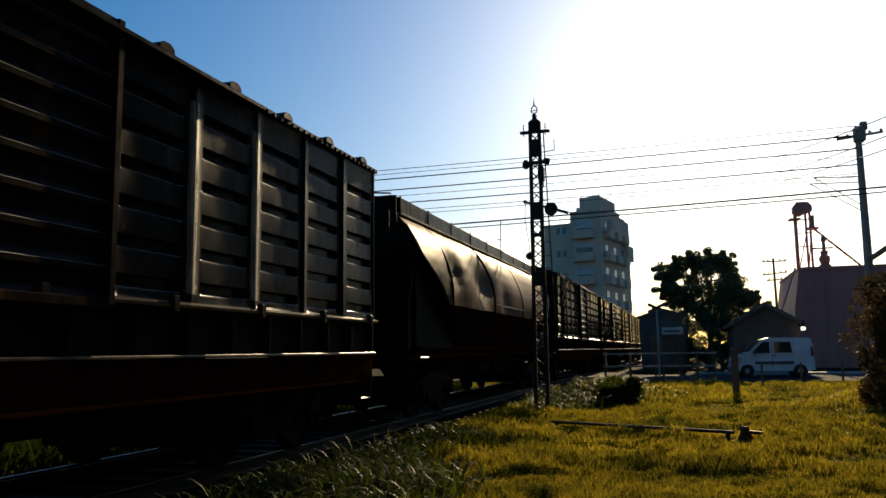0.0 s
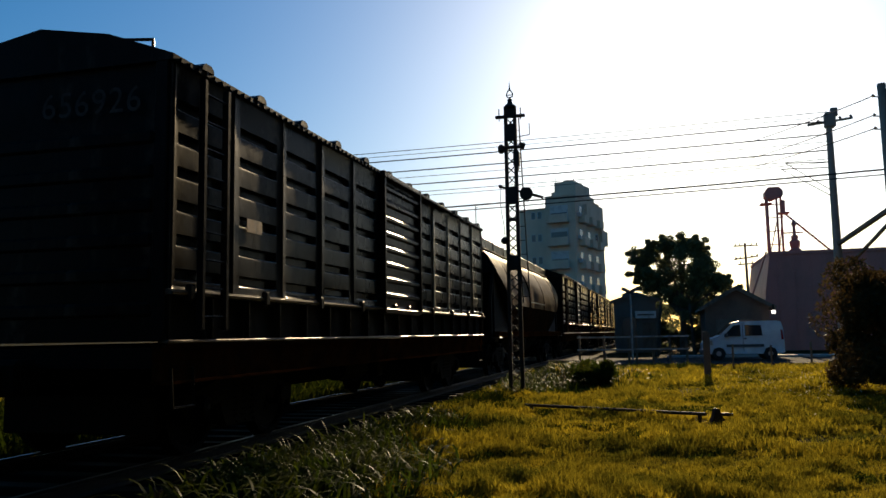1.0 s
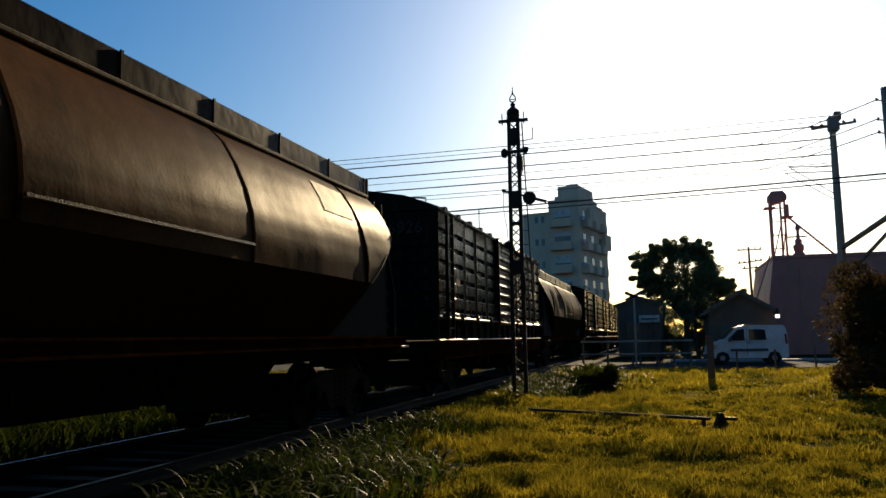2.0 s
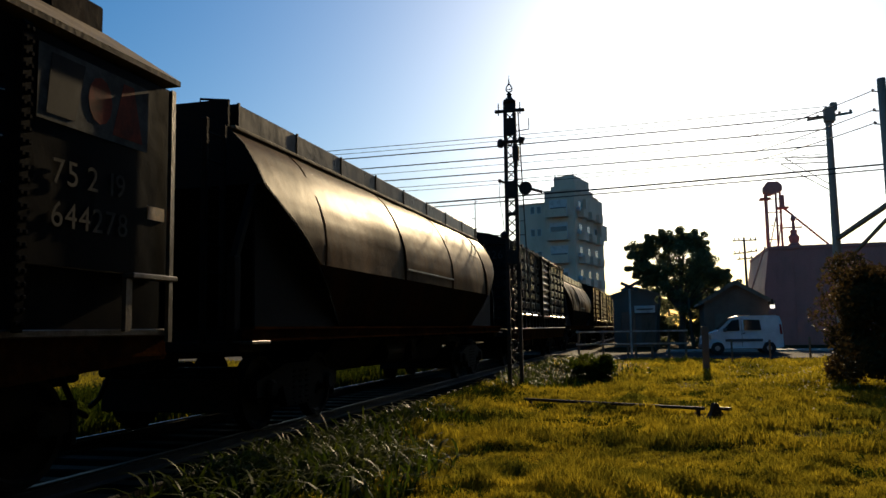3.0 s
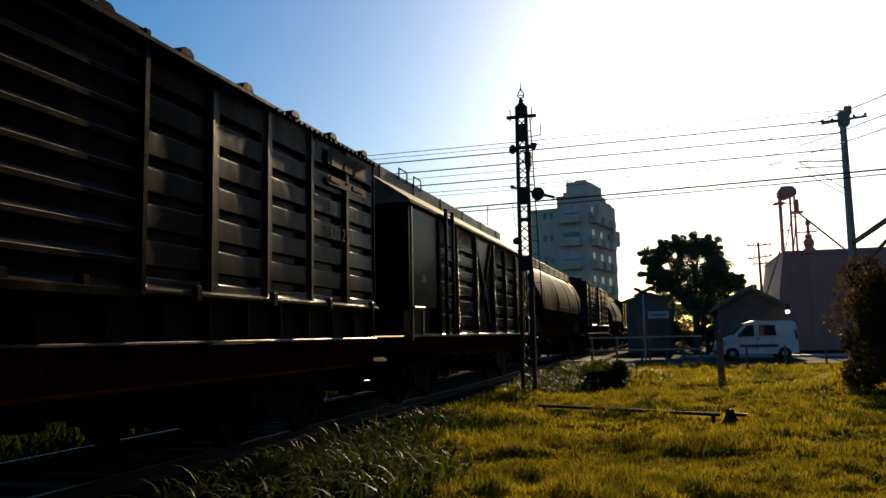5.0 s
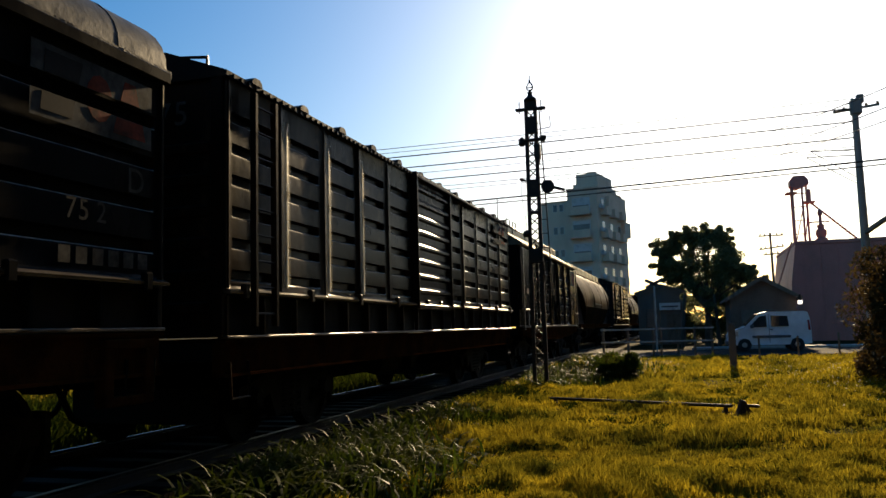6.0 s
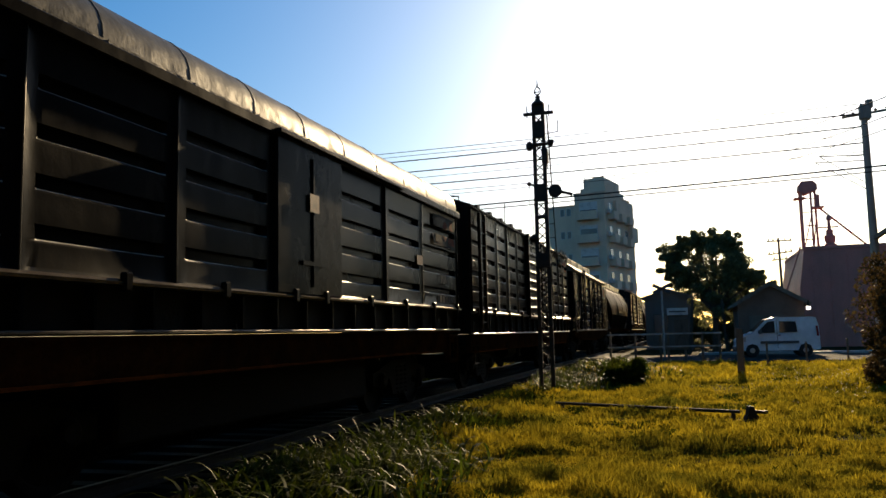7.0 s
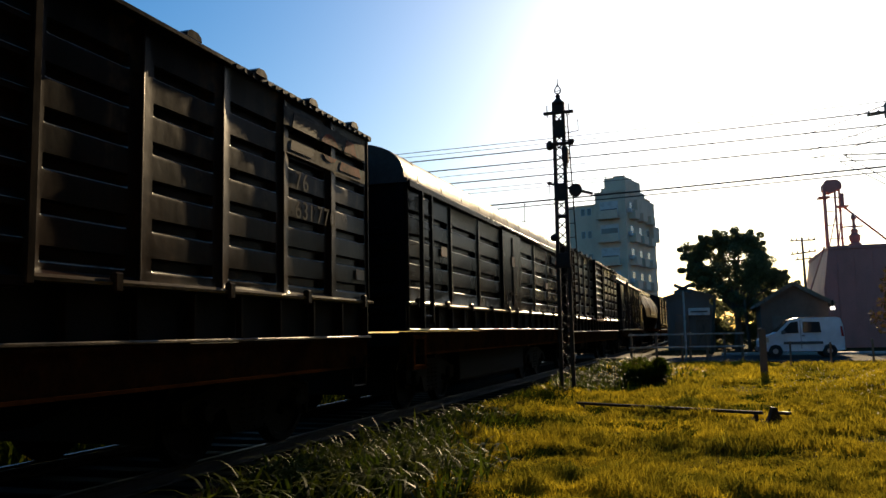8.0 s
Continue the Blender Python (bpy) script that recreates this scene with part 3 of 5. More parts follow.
        for y in np.linspace(-half + 0.1, half - 0.1, 90):
            g.box(HALF + 0.03, HALF + 0.05, y - 0.02, y + 0.02, eave - 0.03, eave + 0.012)
        tagged(part("rivet_strip", g, mat, w), kind="stuff")
    # side panels and posts, door in the middle
    if splits is None:
        splits = [(half - s * door_y - door_w / 2) / n_panels for s in (-1, 1) for _ in range(n_panels)]
    bottom, top = (0.29, h - 0.47) if round_roof else (0.15, h - 0.42)
    zs = [bottom + (top - bottom) * i / (grooves - 1) for i in range(grooves)]
    post = shared(("post", mat.name, round(h, 2)), lambda: Geo().prism([(-0.03, -0.026), (0.003, -0.018), (0.008, -0.006), (0.008, 0.006), (0.003, 0.018), (-0.03, 0.026)], 0, h))
    for s in (-1, 1):
        y = door_y + s * door_w / 2
        for i, wd in enumerate(splits[:n_panels] if s < 0 else splits[n_panels:]):
            k = (i * 2 + (s > 0) + int(abs(yc))) % 3
            sheet = shared(("panel", mat.name, round(wd, 3), grooves, k), lambda: grooved(wd - 0.02, h, zs, 0.12, 0.075, dish=(0.022, 0.012, 0.03)[k], seed=k), 28)
            part("panel", sheet, mat, w, at=pose(HALF, y + s * wd / 2, ledge))
            y += s * wd
            part("post", post, mat, w, at=pose(HALF, y - s * (0.05 if i == n_panels - 1 else 0), ledge) @ pose(0, 0, 0, 90, 0, 0))
    # door
    if round_roof:
        dg = Geo().box(-0.12, 0.02, -door_w / 2, door_w / 2, 0, h - 0.05, 0.015).box(0.02, 0.045, -0.02, 0.02, 0.1, h - 0.2).box(0.02, 0.05, -0.3, 0.3, 0.35, 0.4)
        door = part("door", dg, door_mat, w, "smooth grey sliding door", pose(HALF + 0.03, door_y, ledge))
        part("reflector_plate", Geo().box(0.046, 0.05, -0.12, 0.12, 1.0, 1.22), reflector, door, "amber reflector plate")
    else:
        door = part("door", shared(("door", door_mat.name, round(door_w, 2)), lambda: corrugated(door_w, h + 0.08, 9, 0.05)), door_mat, w, "corrugated sliding door", pose(HALF + 0.07, door_y, ledge - 0.06))
        for s in (-1, 1):
            part("door_stile", shared(("stile", door_mat.name), lambda: Geo().box(-0.12, 0.03, -0.04, 0.04, -0.02, h + 0.1, 0.01)), door_mat, door, at=pose(0, s * (door_w / 2 - 0.04), 0))
        for z in (0.0, h + 0.05):
            part("door_edge", shared(("door_edge", door_mat.name, round(door_w, 2)), lambda: Geo().box(-0.1, 0.02, -door_w / 2 + 0.08, door_w / 2 - 0.08, -0.04, 0.04, 0.01)), door_mat, door, at=pose(0, 0, z))
    part("door_rail", Geo().box(HALF, HALF + 0.12, door_y - door_w / 2 - 0.05, door_y + door_w / 2 + 2.25, eave - 0.07, eave - 0.02, 0.008), mat, w)
    # ledges, with short posts between them
    part("ledge", Geo().prism([(HALF - 0.1, ledge - 0.045), (HALF + 0.055, ledge - 0.045), (HALF + 0.06, ledge - 0.02), (HALF - 0.0, ledge + 0.01), (HALF - 0.1, ledge + 0.01)], -half, half), steel_edge, w, "worn steel ledge under the panels")
    part("floor_edge", Geo().box(HALF - 0.1, HALF + 0.02, -half, half, low - 0.02, low + 0.012, 0.008), steel_edge, w, "worn steel floor edge")
    # Black strip behind the brackets paints the shade of the recess.
    part("recess_back", Geo().box(core - 0.02, core + 0.012, -half + 0.05, half - 0.05, low + 0.02, ledge - 0.05), under_black, w, "black strip that puts shade into the side sill recess")
    br = shared(("bracket", mat.name, round(ledge - low, 2)), lambda: Geo().box(-0.07, 0.0, -0.018, 0.018, 0.02, ledge - low - 0.06, 0.005))
    for y in np.linspace(-half + 0.06, half - 0.06, 19):
        part("bracket", br, mat, w, at=pose(HALF - 0.01, y, low))
    for s in (-1, 1):
        for k, y in enumerate(np.linspace(0.4, half - 0.3, 5)):
            part("hinge_lug", shared(("lug", mat.name), lambda: Geo().box(-0.02, 0.05, -0.05, 0.05, -0.1, 0.06, 0.015)), mat, w, at=pose(HALF + 0.03, s * y, ledge))
    underframe(w, half, low, sole_brown)
    add_ladder(w, HALF + 0.05, -half + 0.42, -half + 0.86, low + 0.1, eave - 0.1, 9, mat)
    grab_iron(w, "roof_handrail", [(HALF - 0.25, -half + 0.05, eave + 0.02), (HALF - 0.25, -half + 0.05, eave + 0.22), (HALF - 0.65, -half + 0.05, eave + 0.26), (HALF - 0.65, -half + 0.05, eave + 0.06)], mat, 0.02)
    for s in (-1, 1):
        grab_iron(w, "corner_step", [(HALF - 0.02, s * (half - 0.1), low - 0.25), (HALF - 0.02, s * (half - 0.14), low - 0.62), (HALF - 0.02, s * (half - 0.5), low - 0.62), (HALF - 0.02, s * (half - 0.46), low - 0.25)], mat, 0.018)
    add_bogies(w, (-half + 2.2, half - 2.2))
    add_couplers(w, half)
    return w


def lettering(w, text, size, mat, place):
    """Stencilled characters side by side, each a part of its own; place(d) is the pose at d along the line."""
    d = 0.0
    for c in text:
        if c == " ":
            d += 0.3 * size
            continue
        key = ("stencil", c, size)
        if key not in meshes:
            meshes[key] = written(c, size)
        me = meshes[key]
        part("stencil", me, mat, w, at=place(d))
        d += max(v.co.x for v in me.vertices) + 0.08 * size


def side_writing(w, text, size, y, z, mat=letter_white, x=None):
    """Letters on the side that faces +x; y is where they begin, and they run to +y."""
    lettering(w, text, size, mat, lambda d: Matrix(((0, 0, 1, (HALF if x is None else x) + 0.014), (1, 0, 0, y + d), (0, 1, 0, z), (0, 0, 0, 1))))


def end_writing(w, text, size, x, z, half):
    """Letters on the rear end, that faces -y."""
    lettering(w, text, size, letter_white, lambda d: Matrix(((1, 0, 0, x + d), (0, 0, -1, -half - 0.055), (0, 1, 0, z), (0, 0, 0, 1))))


def stain_glint(w, y, z0, z1):
    """A pale run of dirt, sunlit edges painted in, over a post and the panel edges beside it."""
    cols = [(-0.12, 0.003), (-0.08, 0.004), (-0.04, 0.007), (-0.015, 0.013), (0.015, 0.013), (0.04, 0.007), (0.08, 0.004), (0.12, 0.003)]
    g = Geo()
    rows = np.linspace(z0, z1, 5)
    g.v = [(x, dy, z) for z in rows for dy, x in cols]
    n = len(cols)
    g.f = [(j * n + i, j * n + i + 1, (j + 1) * n + i + 1, (j + 1) * n + i) for j in range(len(rows) - 1) for i in range(n - 1)]
    part("dirt_run", g, run_pale, w, "pale dirt run down a post, sun glint painted in", pose(HALF, y, 0), True)


def between(poly, z0, z1):
    """The part of a convex (across, up) outline that lies between two heights."""
    for level, keep in ((z0, 1), (z1, -1)):
        out = []
        for (a, p), (b, q) in zip(poly, poly[1:] + poly[:1]):
            u, v = keep * (p - level), keep * (q - level)
            if u >= 0:
                out.append((a, p))
            if u * v < 0:
                out.append((a + (b - a) * u / (u - v), level))
        poly = out
    return poly


def logo(w, y, z, wide, high, grooves=()):
    """A faded pale painted field with one black and two red marks, broken by the pressed grooves."""
    edges = [z] + [g + d for g in grooves if z < g < z + high for d in (-0.07, 0.07)] + [z + high]
    x = HALF + 0.01
    black = [(y + 0.07 * wide, z + 0.1 * high), (y + 0.3 * wide, z + 0.1 * high), (y + 0.38 * wide, z + 0.92 * high), (y + 0.1 * wide, z + 0.92 * high)]
    disc = [(y + (0.52 + 0.11 * math.cos(t)) * wide, z + (0.52 + 0.34 * math.sin(t)) * high) for t in np.linspace(0, 2 * math.pi, 13)[:-1]]
    peak = [(y + 0.64 * wide, z + 0.1 * high), (y + 0.94 * wide, z + 0.1 * high), (y + 0.84 * wide, z + 0.92 * high), (y + 0.74 * wide, z + 0.92 * high)]
    for z0, z1 in zip(edges[::2], edges[1::2]):
        if z1 - z0 < 0.02:
            continue
        p = part("logo_plate", Geo().box(x, x + 0.004, y, y + wide, z0, z1), logo_pale, w, "faded pale painted emblem field")
        for shape, mat in ((black, logo_black), (disc, logo_red), (peak, logo_red)):
            cut = between(shape, z0 + 0.004, z1 - 0.004)
            if len(cut) > 2:
                part("logo_mark", Geo().prism(cut, x + 0.005, x + 0.008, "x"), mat, p, "faded red painted mark" if mat is logo_red else "")


BOX_GROOVES = [LEDGE + 0.15 + 0.33 * i for i in range(6)]
ROUND_GROOVES = [2.01 + 0.367 * i for i in range(4)]


def barrel_push(y, z, dents_):
    k = 0.012 * noise.noise(Vector((y * 0.9, z * 1.5, 2))) + 0.008 * math.sin(y * 2.1)
    for dy, dz, ry, rz, deep in dents_:
        k -= deep * math.exp(-((y - dy - 0.5 * (z - dz)) / ry) ** 2 - ((z - dz) / rz) ** 2)
    return k


def barrel_field(dents_):
    """A painted field that follows the barrel, a few millimetres proud."""
    g = Geo()
    line = [(1.352, 3.06), (1.31, 3.155), (1.27, 3.24), (1.215, 3.332), (1.16, 3.424), (1.11, 3.505)]
    ys = np.linspace(4.0, 5.12, 9)
    g.v = [(a + 0.006 + barrel_push(y, z, dents_), y, z + 0.006) for y in ys for a, z in line]
    n = len(line)
    g.f = [(j * n + i, j * n + i + 1, (j + 1) * n + i + 1, (j + 1) * n + i) for j in range(len(ys) - 1) for i in range(n - 1)]
    return g


def end_cut(z):
    """How far the sloping ends of a hopper lie inside its full length at height z."""
    return 1.5 * max(0.0, 3.0 - z)


def barrel_geo(line, half, dents_):
    """A hopper's side sheets between sloping ends, pushed in where they were struck."""
    g = Geo()
    prof = []
    for (a, z), (b, y) in zip(line, line[1:]):
        prof += [(a + (b - a) * k / 3, z + (y - z) * k / 3) for k in range(3)]
    prof.append(line[-1])
    prof += [(-a, z) for a, z in reversed(prof)]
    n, m = len(prof), 91
    for u in np.linspace(-1, 1, m):
        for a, z in prof:
            y = u * (half - end_cut(z))
            side = max(0.0, min(1.0, (a - 0.7) / 0.3))
            g.v.append((a + barrel_push(y, z, dents_) * side, y, z))
    g.f = [(j * n + i, j * n + i + 1, (j + 1) * n + i + 1, (j + 1) * n + i) for j in range(m - 1) for i in range(n - 1)]
    for k in (0, (m - 1) * n):
        g.f += [(k + i, k + i + 1, k + n - 2 - i, k + n - 1 - i) for i in range(n // 2 - 1)]
    return g


def slope_sheet(side, half, s):
    """The sloping end of a hopper, a plate just outside the barrel's end, blackened as shade."""
    g = Geo()
    rows = [(a, z) for a, z in side if z < 3.0]
    for out in (0.004, 0.04):
        for a, z in [(1.38, 3.0)] + rows:
            y = s * (half - end_cut(z) + out)
            g.v += [(-a * 0.995, y, z - out * 0.5), (a * 0.995, y, z - out * 0.5)]
    n = len(rows) + 1
    for k in (0, 2 * n):
        g.f += [(k + 2 * i, k + 2 * i + 1, k + 2 * i + 3, k + 2 * i + 2) for i in range(n - 1)]
    for e in (0, 1):
        g.f += [(2 * i + e, 2 * i + 2 + e, 2 * n + 2 * i + 2 + e, 2 * n + 2 * i + e) for i in range(n - 1)]
    return g


def hopper(label, yc, length, dents_=()):
    """A covered hopper with barrel-shaped sides and a coaming along the top."""
    half = length / 2
    w = thing("hopper_wagon", label, "hopper wagon", pose(TRACK_X, yc, RAIL_Z), "wagons of the goods train")
    side = [(0.88, 3.74), (1.1, 3.52), (1.27, 3.24), (1.4, 2.95), (1.48, 2.68), (1.51, 2.42), (1.5, 2.12), (1.44, 1.8), (1.34, 1.5), (1.28, 1.3)]
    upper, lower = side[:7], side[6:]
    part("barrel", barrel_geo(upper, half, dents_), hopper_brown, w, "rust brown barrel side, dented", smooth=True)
    part("lower_body", barrel_geo([(a * 0.998, z) for a, z in lower], half, ()), hopper_lower, w, "lower hopper sheets with shade put into their colour", smooth=True)
    seam_line = [(a * 1.006, z + 0.004) for a, z in side[:7]]
    seam = shared(("hopper_seam",), lambda: Geo().prism(seam_line + [(a - 0.03, z - 0.02) for a, z in reversed(side[:7])], -0.025, 0.025), True)
    for y in (-5.3, -1.7, 1.7, 5.3):
        part("seam_strap", seam, hopper_lower, w, at=pose(0, y, 0))
    part("gutter", Geo().box(0.86, 0.95, -half, half, 3.72, 3.77, 0.01), roof_tan, w, "dusty gutter strip")
    part("coaming", Geo().box(-0.86, 0.86, -half + 0.2, half + 0.2, 3.6, 4.1, 0.02), paint_rust, w, "dark brown roof coaming and walkway")
    for y in np.linspace(-half + 1.2, half - 1.2, 6):
        part("hatch", shared(("hatch",), lambda: Geo().box(-0.45, 0.45, -0.5, 0.5, 4.09, 4.12, 0.01)), under_black, w, at=pose(0, y, 0))
    for y in np.linspace(-half + 0.23, half + 0.17, 9):
        part("coaming_rib", shared(("coaming_rib",), lambda: Geo().box(0.85, 0.875, -0.02, 0.02, 3.77, 4.11)), paint_rust, w, at=pose(0, y, 0))
    # end platforms with posts and a ladder
    for s in (-1, 1):
        y = s * (half + 0.55)
        part("end_platform", Geo().box(-1.35, 1.35, min(y, s * half), max(y, s * half), 1.0, 1.12, 0.01), under_black, w)
        part("step_plate", Geo().box(1.2, 1.5, min(s * (half + 0.1), y), max(s * (half + 0.1), y), 1.09, 1.13, 0.008), steel_edge, w, "worn bright step plate")
        grab_iron(w, "roof_handrail", [(0.3, s * (half - 0.25), 4.1), (0.3, s * (half - 0.25), 4.22), (0.6, s * (half - 0.4), 4.22), (0.6, s * (half - 0.4), 4.1)], under_black, 0.018)
        # End plates are black in place of shade; the web plates are added.
        g = Geo().prism([(-1.37, 3.01), (1.37, 3.01), (1.26, 3.24), (1.09, 3.52), (0.87, 3.74), (0.87, 4.09), (-0.87, 4.09), (-0.87, 3.74), (-1.09, 3.52), (-1.26, 3.24)], min(s * half, s * (half + 0.04)), max(s * half, s * (half + 0.04)))
        part("end_sheet", g, under_black, w, "black end sheet, its shade put into the colour")
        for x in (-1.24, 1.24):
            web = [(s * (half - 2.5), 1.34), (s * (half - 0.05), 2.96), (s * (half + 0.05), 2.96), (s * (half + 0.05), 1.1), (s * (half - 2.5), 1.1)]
            part("end_web", Geo().prism(web, x - 0.015, x + 0.015, "x"), under_black, w, "black web plate added to close the shaded gap under the slope")
        part("slope_sheet", slope_sheet(side, half, s), under_black, w, "black sloping end sheet, its shade put into the colour")
        for x in (-1.22, 1.22):
            part("end_post", Geo().box(x - 0.05, x + 0.05, min(y, s * (half + 0.4)), max(y, s * (half + 0.4)), 1.1, 2.1, 0.01).beam((x, s * (half + 0.48), 2.05), (x, s * (half + 0.02), 3.0), 0.08, 0.08), under_black, w)
        add_ladder(w, 0.9, y - s * 0.1 - 0.2, y - s * 0.1 + 0.2, 1.1, 3.7, 8, under_black)
    part("side_rail", Geo().box(1.5, 1.53, -1.65, 1.7, 2.3, 2.33), steel_edge, w)
    underframe(w, half + 0.5, 1.32, sole_brown, 0.2)
    chute = shared(("chute",), lambda: Geo().prism([(-1.1, 1.3), (1.1, 1.3), (0.5, 0.55), (-0.5, 0.55)], -1.1, 1.1))
    for y in (-2.5, 0, 2.5):
        part("discharge_chute", chute, under_black, w, "black discharge chute", pose(0, y, 0))
    add_bogies(w, (-half + 1.6, half - 1.6))
    add_couplers(w, half + 0.5)
    return w


def box_hopper(yc, length):
    """A closed hopper with flat sides, a sloped dusty roof and a coaming."""
    half = length / 2
    mat = paint_dark
    low, eave = 1.25, 3.6
    w = thing("hopper_wagon", "dark flat-sided hopper wagon with a dusty sloped roof", "hopper wagon", pose(TRACK_X, yc, RAIL_Z), "wagons of the goods train")
    g = Geo().box(-HALF + 0.1, HALF - 0.1, -half, half, low, eave)
    part("body", g, mat, w)
    prof = [(HALF + 0.06, eave - 0.03), (HALF + 0.06, eave + 0.02), (0.72, eave + 0.58), (-0.72, eave + 0.58), (-HALF - 0.06, eave + 0.02), (-HALF - 0.06, eave - 0.03)]
    part("roof", Geo().prism(prof, -half - 0.05, half + 0.05), roof_tan, w, "tan dusty sloped roof sheets")
    part("coaming", Geo().box(-0.7, 0.72, -half - 0.03, half + 0.0, eave + 0.5, eave + 0.84, 0.02), paint_rust, w, "dull brown roof coaming")
    for y in np.linspace(-half + 0.7, half - 0.7, 6):
        part("coaming_rib", shared(("coaming_rib2",), lambda: Geo().box(0.71, 0.735, -0.02, 0.02, eave + 0.58, eave + 0.845)), paint_rust, w, at=pose(0, y, 0))
    h = eave - 0.08 - low
    zs = [0.12 + 0.33 * i for i in range(6)]
    widths = [("smooth", 1.84), ("grooved", 1.36), ("grooved", 1.73), ("brace", 1.87), ("grooved", 1.44), ("grooved", 1.52), ("smooth", None)]
    y = -half
    for kind_, wd in widths:
        wd = wd or (half - y)
        if kind_ == "grooved":
            part("panel", shared(("cpanel", round(wd, 2)), lambda: grooved(wd - 0.04, h, zs, 0.12, 0.075), 60), mat, w, at=pose(HALF, y + wd / 2, low))
        else:
            part("panel", Geo().box(-0.1, 0.0 if kind_ == "smooth" else -0.05, -wd / 2 + 0.02, wd / 2 - 0.02, 0.49 if kind_ == "smooth" else 0, h, 0.01), mat, w, "smooth steel panel", pose(HALF, y + wd / 2, low))
        if kind_ == "brace":
            g = Geo().beam((-0.02, -wd / 2 + 0.1, h), (-0.02, wd / 2 - 0.25, 0.05), 0.05, 0.06).beam((-0.02, wd / 2 - 0.1, h), (-0.02, -wd / 2 + 0.25, 0.05), 0.04, 0.06)
            part("brace", g, mat, w, at=pose(HALF + 0.0, y + wd / 2, low))
        if y > -half:
            g = Geo().box(-0.02, 0.04, -0.05, 0.05, 0, h, 0.008)
            for z in np.linspace(0.06, h - 0.06, 24):
                g.box(0.035, 0.062, -0.046, -0.012, z - 0.018, z + 0.018, 0.006).box(0.035, 0.062, 0.012, 0.046, z - 0.018, z + 0.018, 0.006)
            part("riveted_post", g, mat, w, at=pose(HALF, y, low))
        y += wd
    logo(w, 4.09, 2.84, 1.33, 0.58)
    side_writing(w, "75 2 19", 0.28, 4.26, 2.38)
    side_writing(w, "644278", 0.28, 4.26, 2.05)
    part("reflector_plate", Geo().box(HALF + 0.002, HALF + 0.008, half - 0.35, half - 0.1, low + 1.0, low + 1.12), reflector, w)
    part("reflector_plate", Geo().box(HALF + 0.002, HALF + 0.008, -half + 0.75, -half + 1.0, low + 0.95, low + 1.1), reflector, w)
    for s in (-1, 1):
        y0 = s * (half - 0.65)
        part("end_step", Geo().box(HALF - 0.02, HALF + 0.1, min(y0, s * half), max(y0, s * half), low + 0.45, low + 0.5, 0.01).box(HALF + 0.02, HALF + 0.06, y0 - 0.04, y0 + 0.04, low, low + 0.45).box(HALF + 0.02, HALF + 0.06, s * (half - 0.05) - 0.03, s * (half - 0.05) + 0.03, low - 0.1, eave - 0.1), steel_edge, w)
    add_ladder(w, HALF + 0.06, -half + 2.1, -half + 2.6, low, eave + 0.15, 11, mat)
    for y in (-half + 1.75, -half + 2.7):
        grab_iron(w, "roof_handrail", [(0.74, y, eave + 0.75), (0.74, y, eave + 0.98), (0.74, y + 0.5, eave + 0.98), (0.74, y + 0.5, eave + 0.75)], under_black, 0.016)
    part("floor_edge", Geo().box(HALF - 0.1, HALF + 0.02, -half, half, low - 0.04, low + 0.02, 0.008), steel_edge, w)
    g = Geo().prism([(-half, low - 0.04), (half, low - 0.04), (half, low - 0.25), (half - 2.2, low - 0.4), (0.9, low - 0.48), (-half + 2.2, low - 0.4), (-half, low - 0.25)], HALF - 0.12, HALF - 0.02, "x")
    part("sole_plate", g, sole_brown, w, "rust brown tapered sole plate")
    underframe(w, half, low, sole_brown, 0.22)
    add_bogies(w, (-half + 2.0, half - 2.0))
    add_couplers(w, half)
    return w


L_BOX = 13.67
train = []
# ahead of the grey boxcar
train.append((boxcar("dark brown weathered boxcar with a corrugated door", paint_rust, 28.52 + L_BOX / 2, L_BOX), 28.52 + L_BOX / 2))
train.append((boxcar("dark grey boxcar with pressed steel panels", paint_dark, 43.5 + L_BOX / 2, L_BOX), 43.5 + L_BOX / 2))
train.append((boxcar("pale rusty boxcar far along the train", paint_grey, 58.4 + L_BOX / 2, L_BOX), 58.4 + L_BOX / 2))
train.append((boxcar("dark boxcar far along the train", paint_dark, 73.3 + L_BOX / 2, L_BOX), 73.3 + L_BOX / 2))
H_LEN = 13.6
train.append((hopper("rust brown barrel-sided hopper wagon, badly dented", 13.7 + H_LEN / 2, H_LEN, ((-4.7, 2.85, 0.5, 0.45, 0.16), (-2.2, 2.75, 0.9, 0.5, 0.26), (-0.4, 2.5, 0.5, 0.35, 0.08))), 13.7 + H_LEN / 2))
y_a = -2.64 + L_BOX / 2
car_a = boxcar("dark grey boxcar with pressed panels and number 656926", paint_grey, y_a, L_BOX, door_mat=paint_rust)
end_writing(car_a, "656926", 0.36, 0.05, EAVE - 0.5, L_BOX / 2 - 0.02)
for y_ in (2.25, 3.39):
    stain_glint(car_a, y_, 1.78, 3.62)
part("reflector_plate", Geo().box(HALF + 0.004, HALF + 0.01, -L_BOX / 2 + 1.45, -L_BOX / 2 + 1.8, 2.4, 2.55), reflector, car_a)
train.append((car_a, y_a))
y_h = -18.75 + H_LEN / 2
car_h = hopper("rust brown barrel-sided hopper wagon with a faded painted field", y_h, H_LEN, ((5.6, 2.6, 0.6, 0.4, 0.04), (-3.0, 2.4, 1.2, 0.4, 0.05)))
part("painted_field", barrel_field(((5.6, 2.6, 0.6, 0.4, 0.04), (-3.0, 2.4, 1.2, 0.4, 0.05))), field_cream, car_h, "faded cream painted field with red traces", smooth=True)
train.append((car_h, y_h))
C_LEN = 11.6
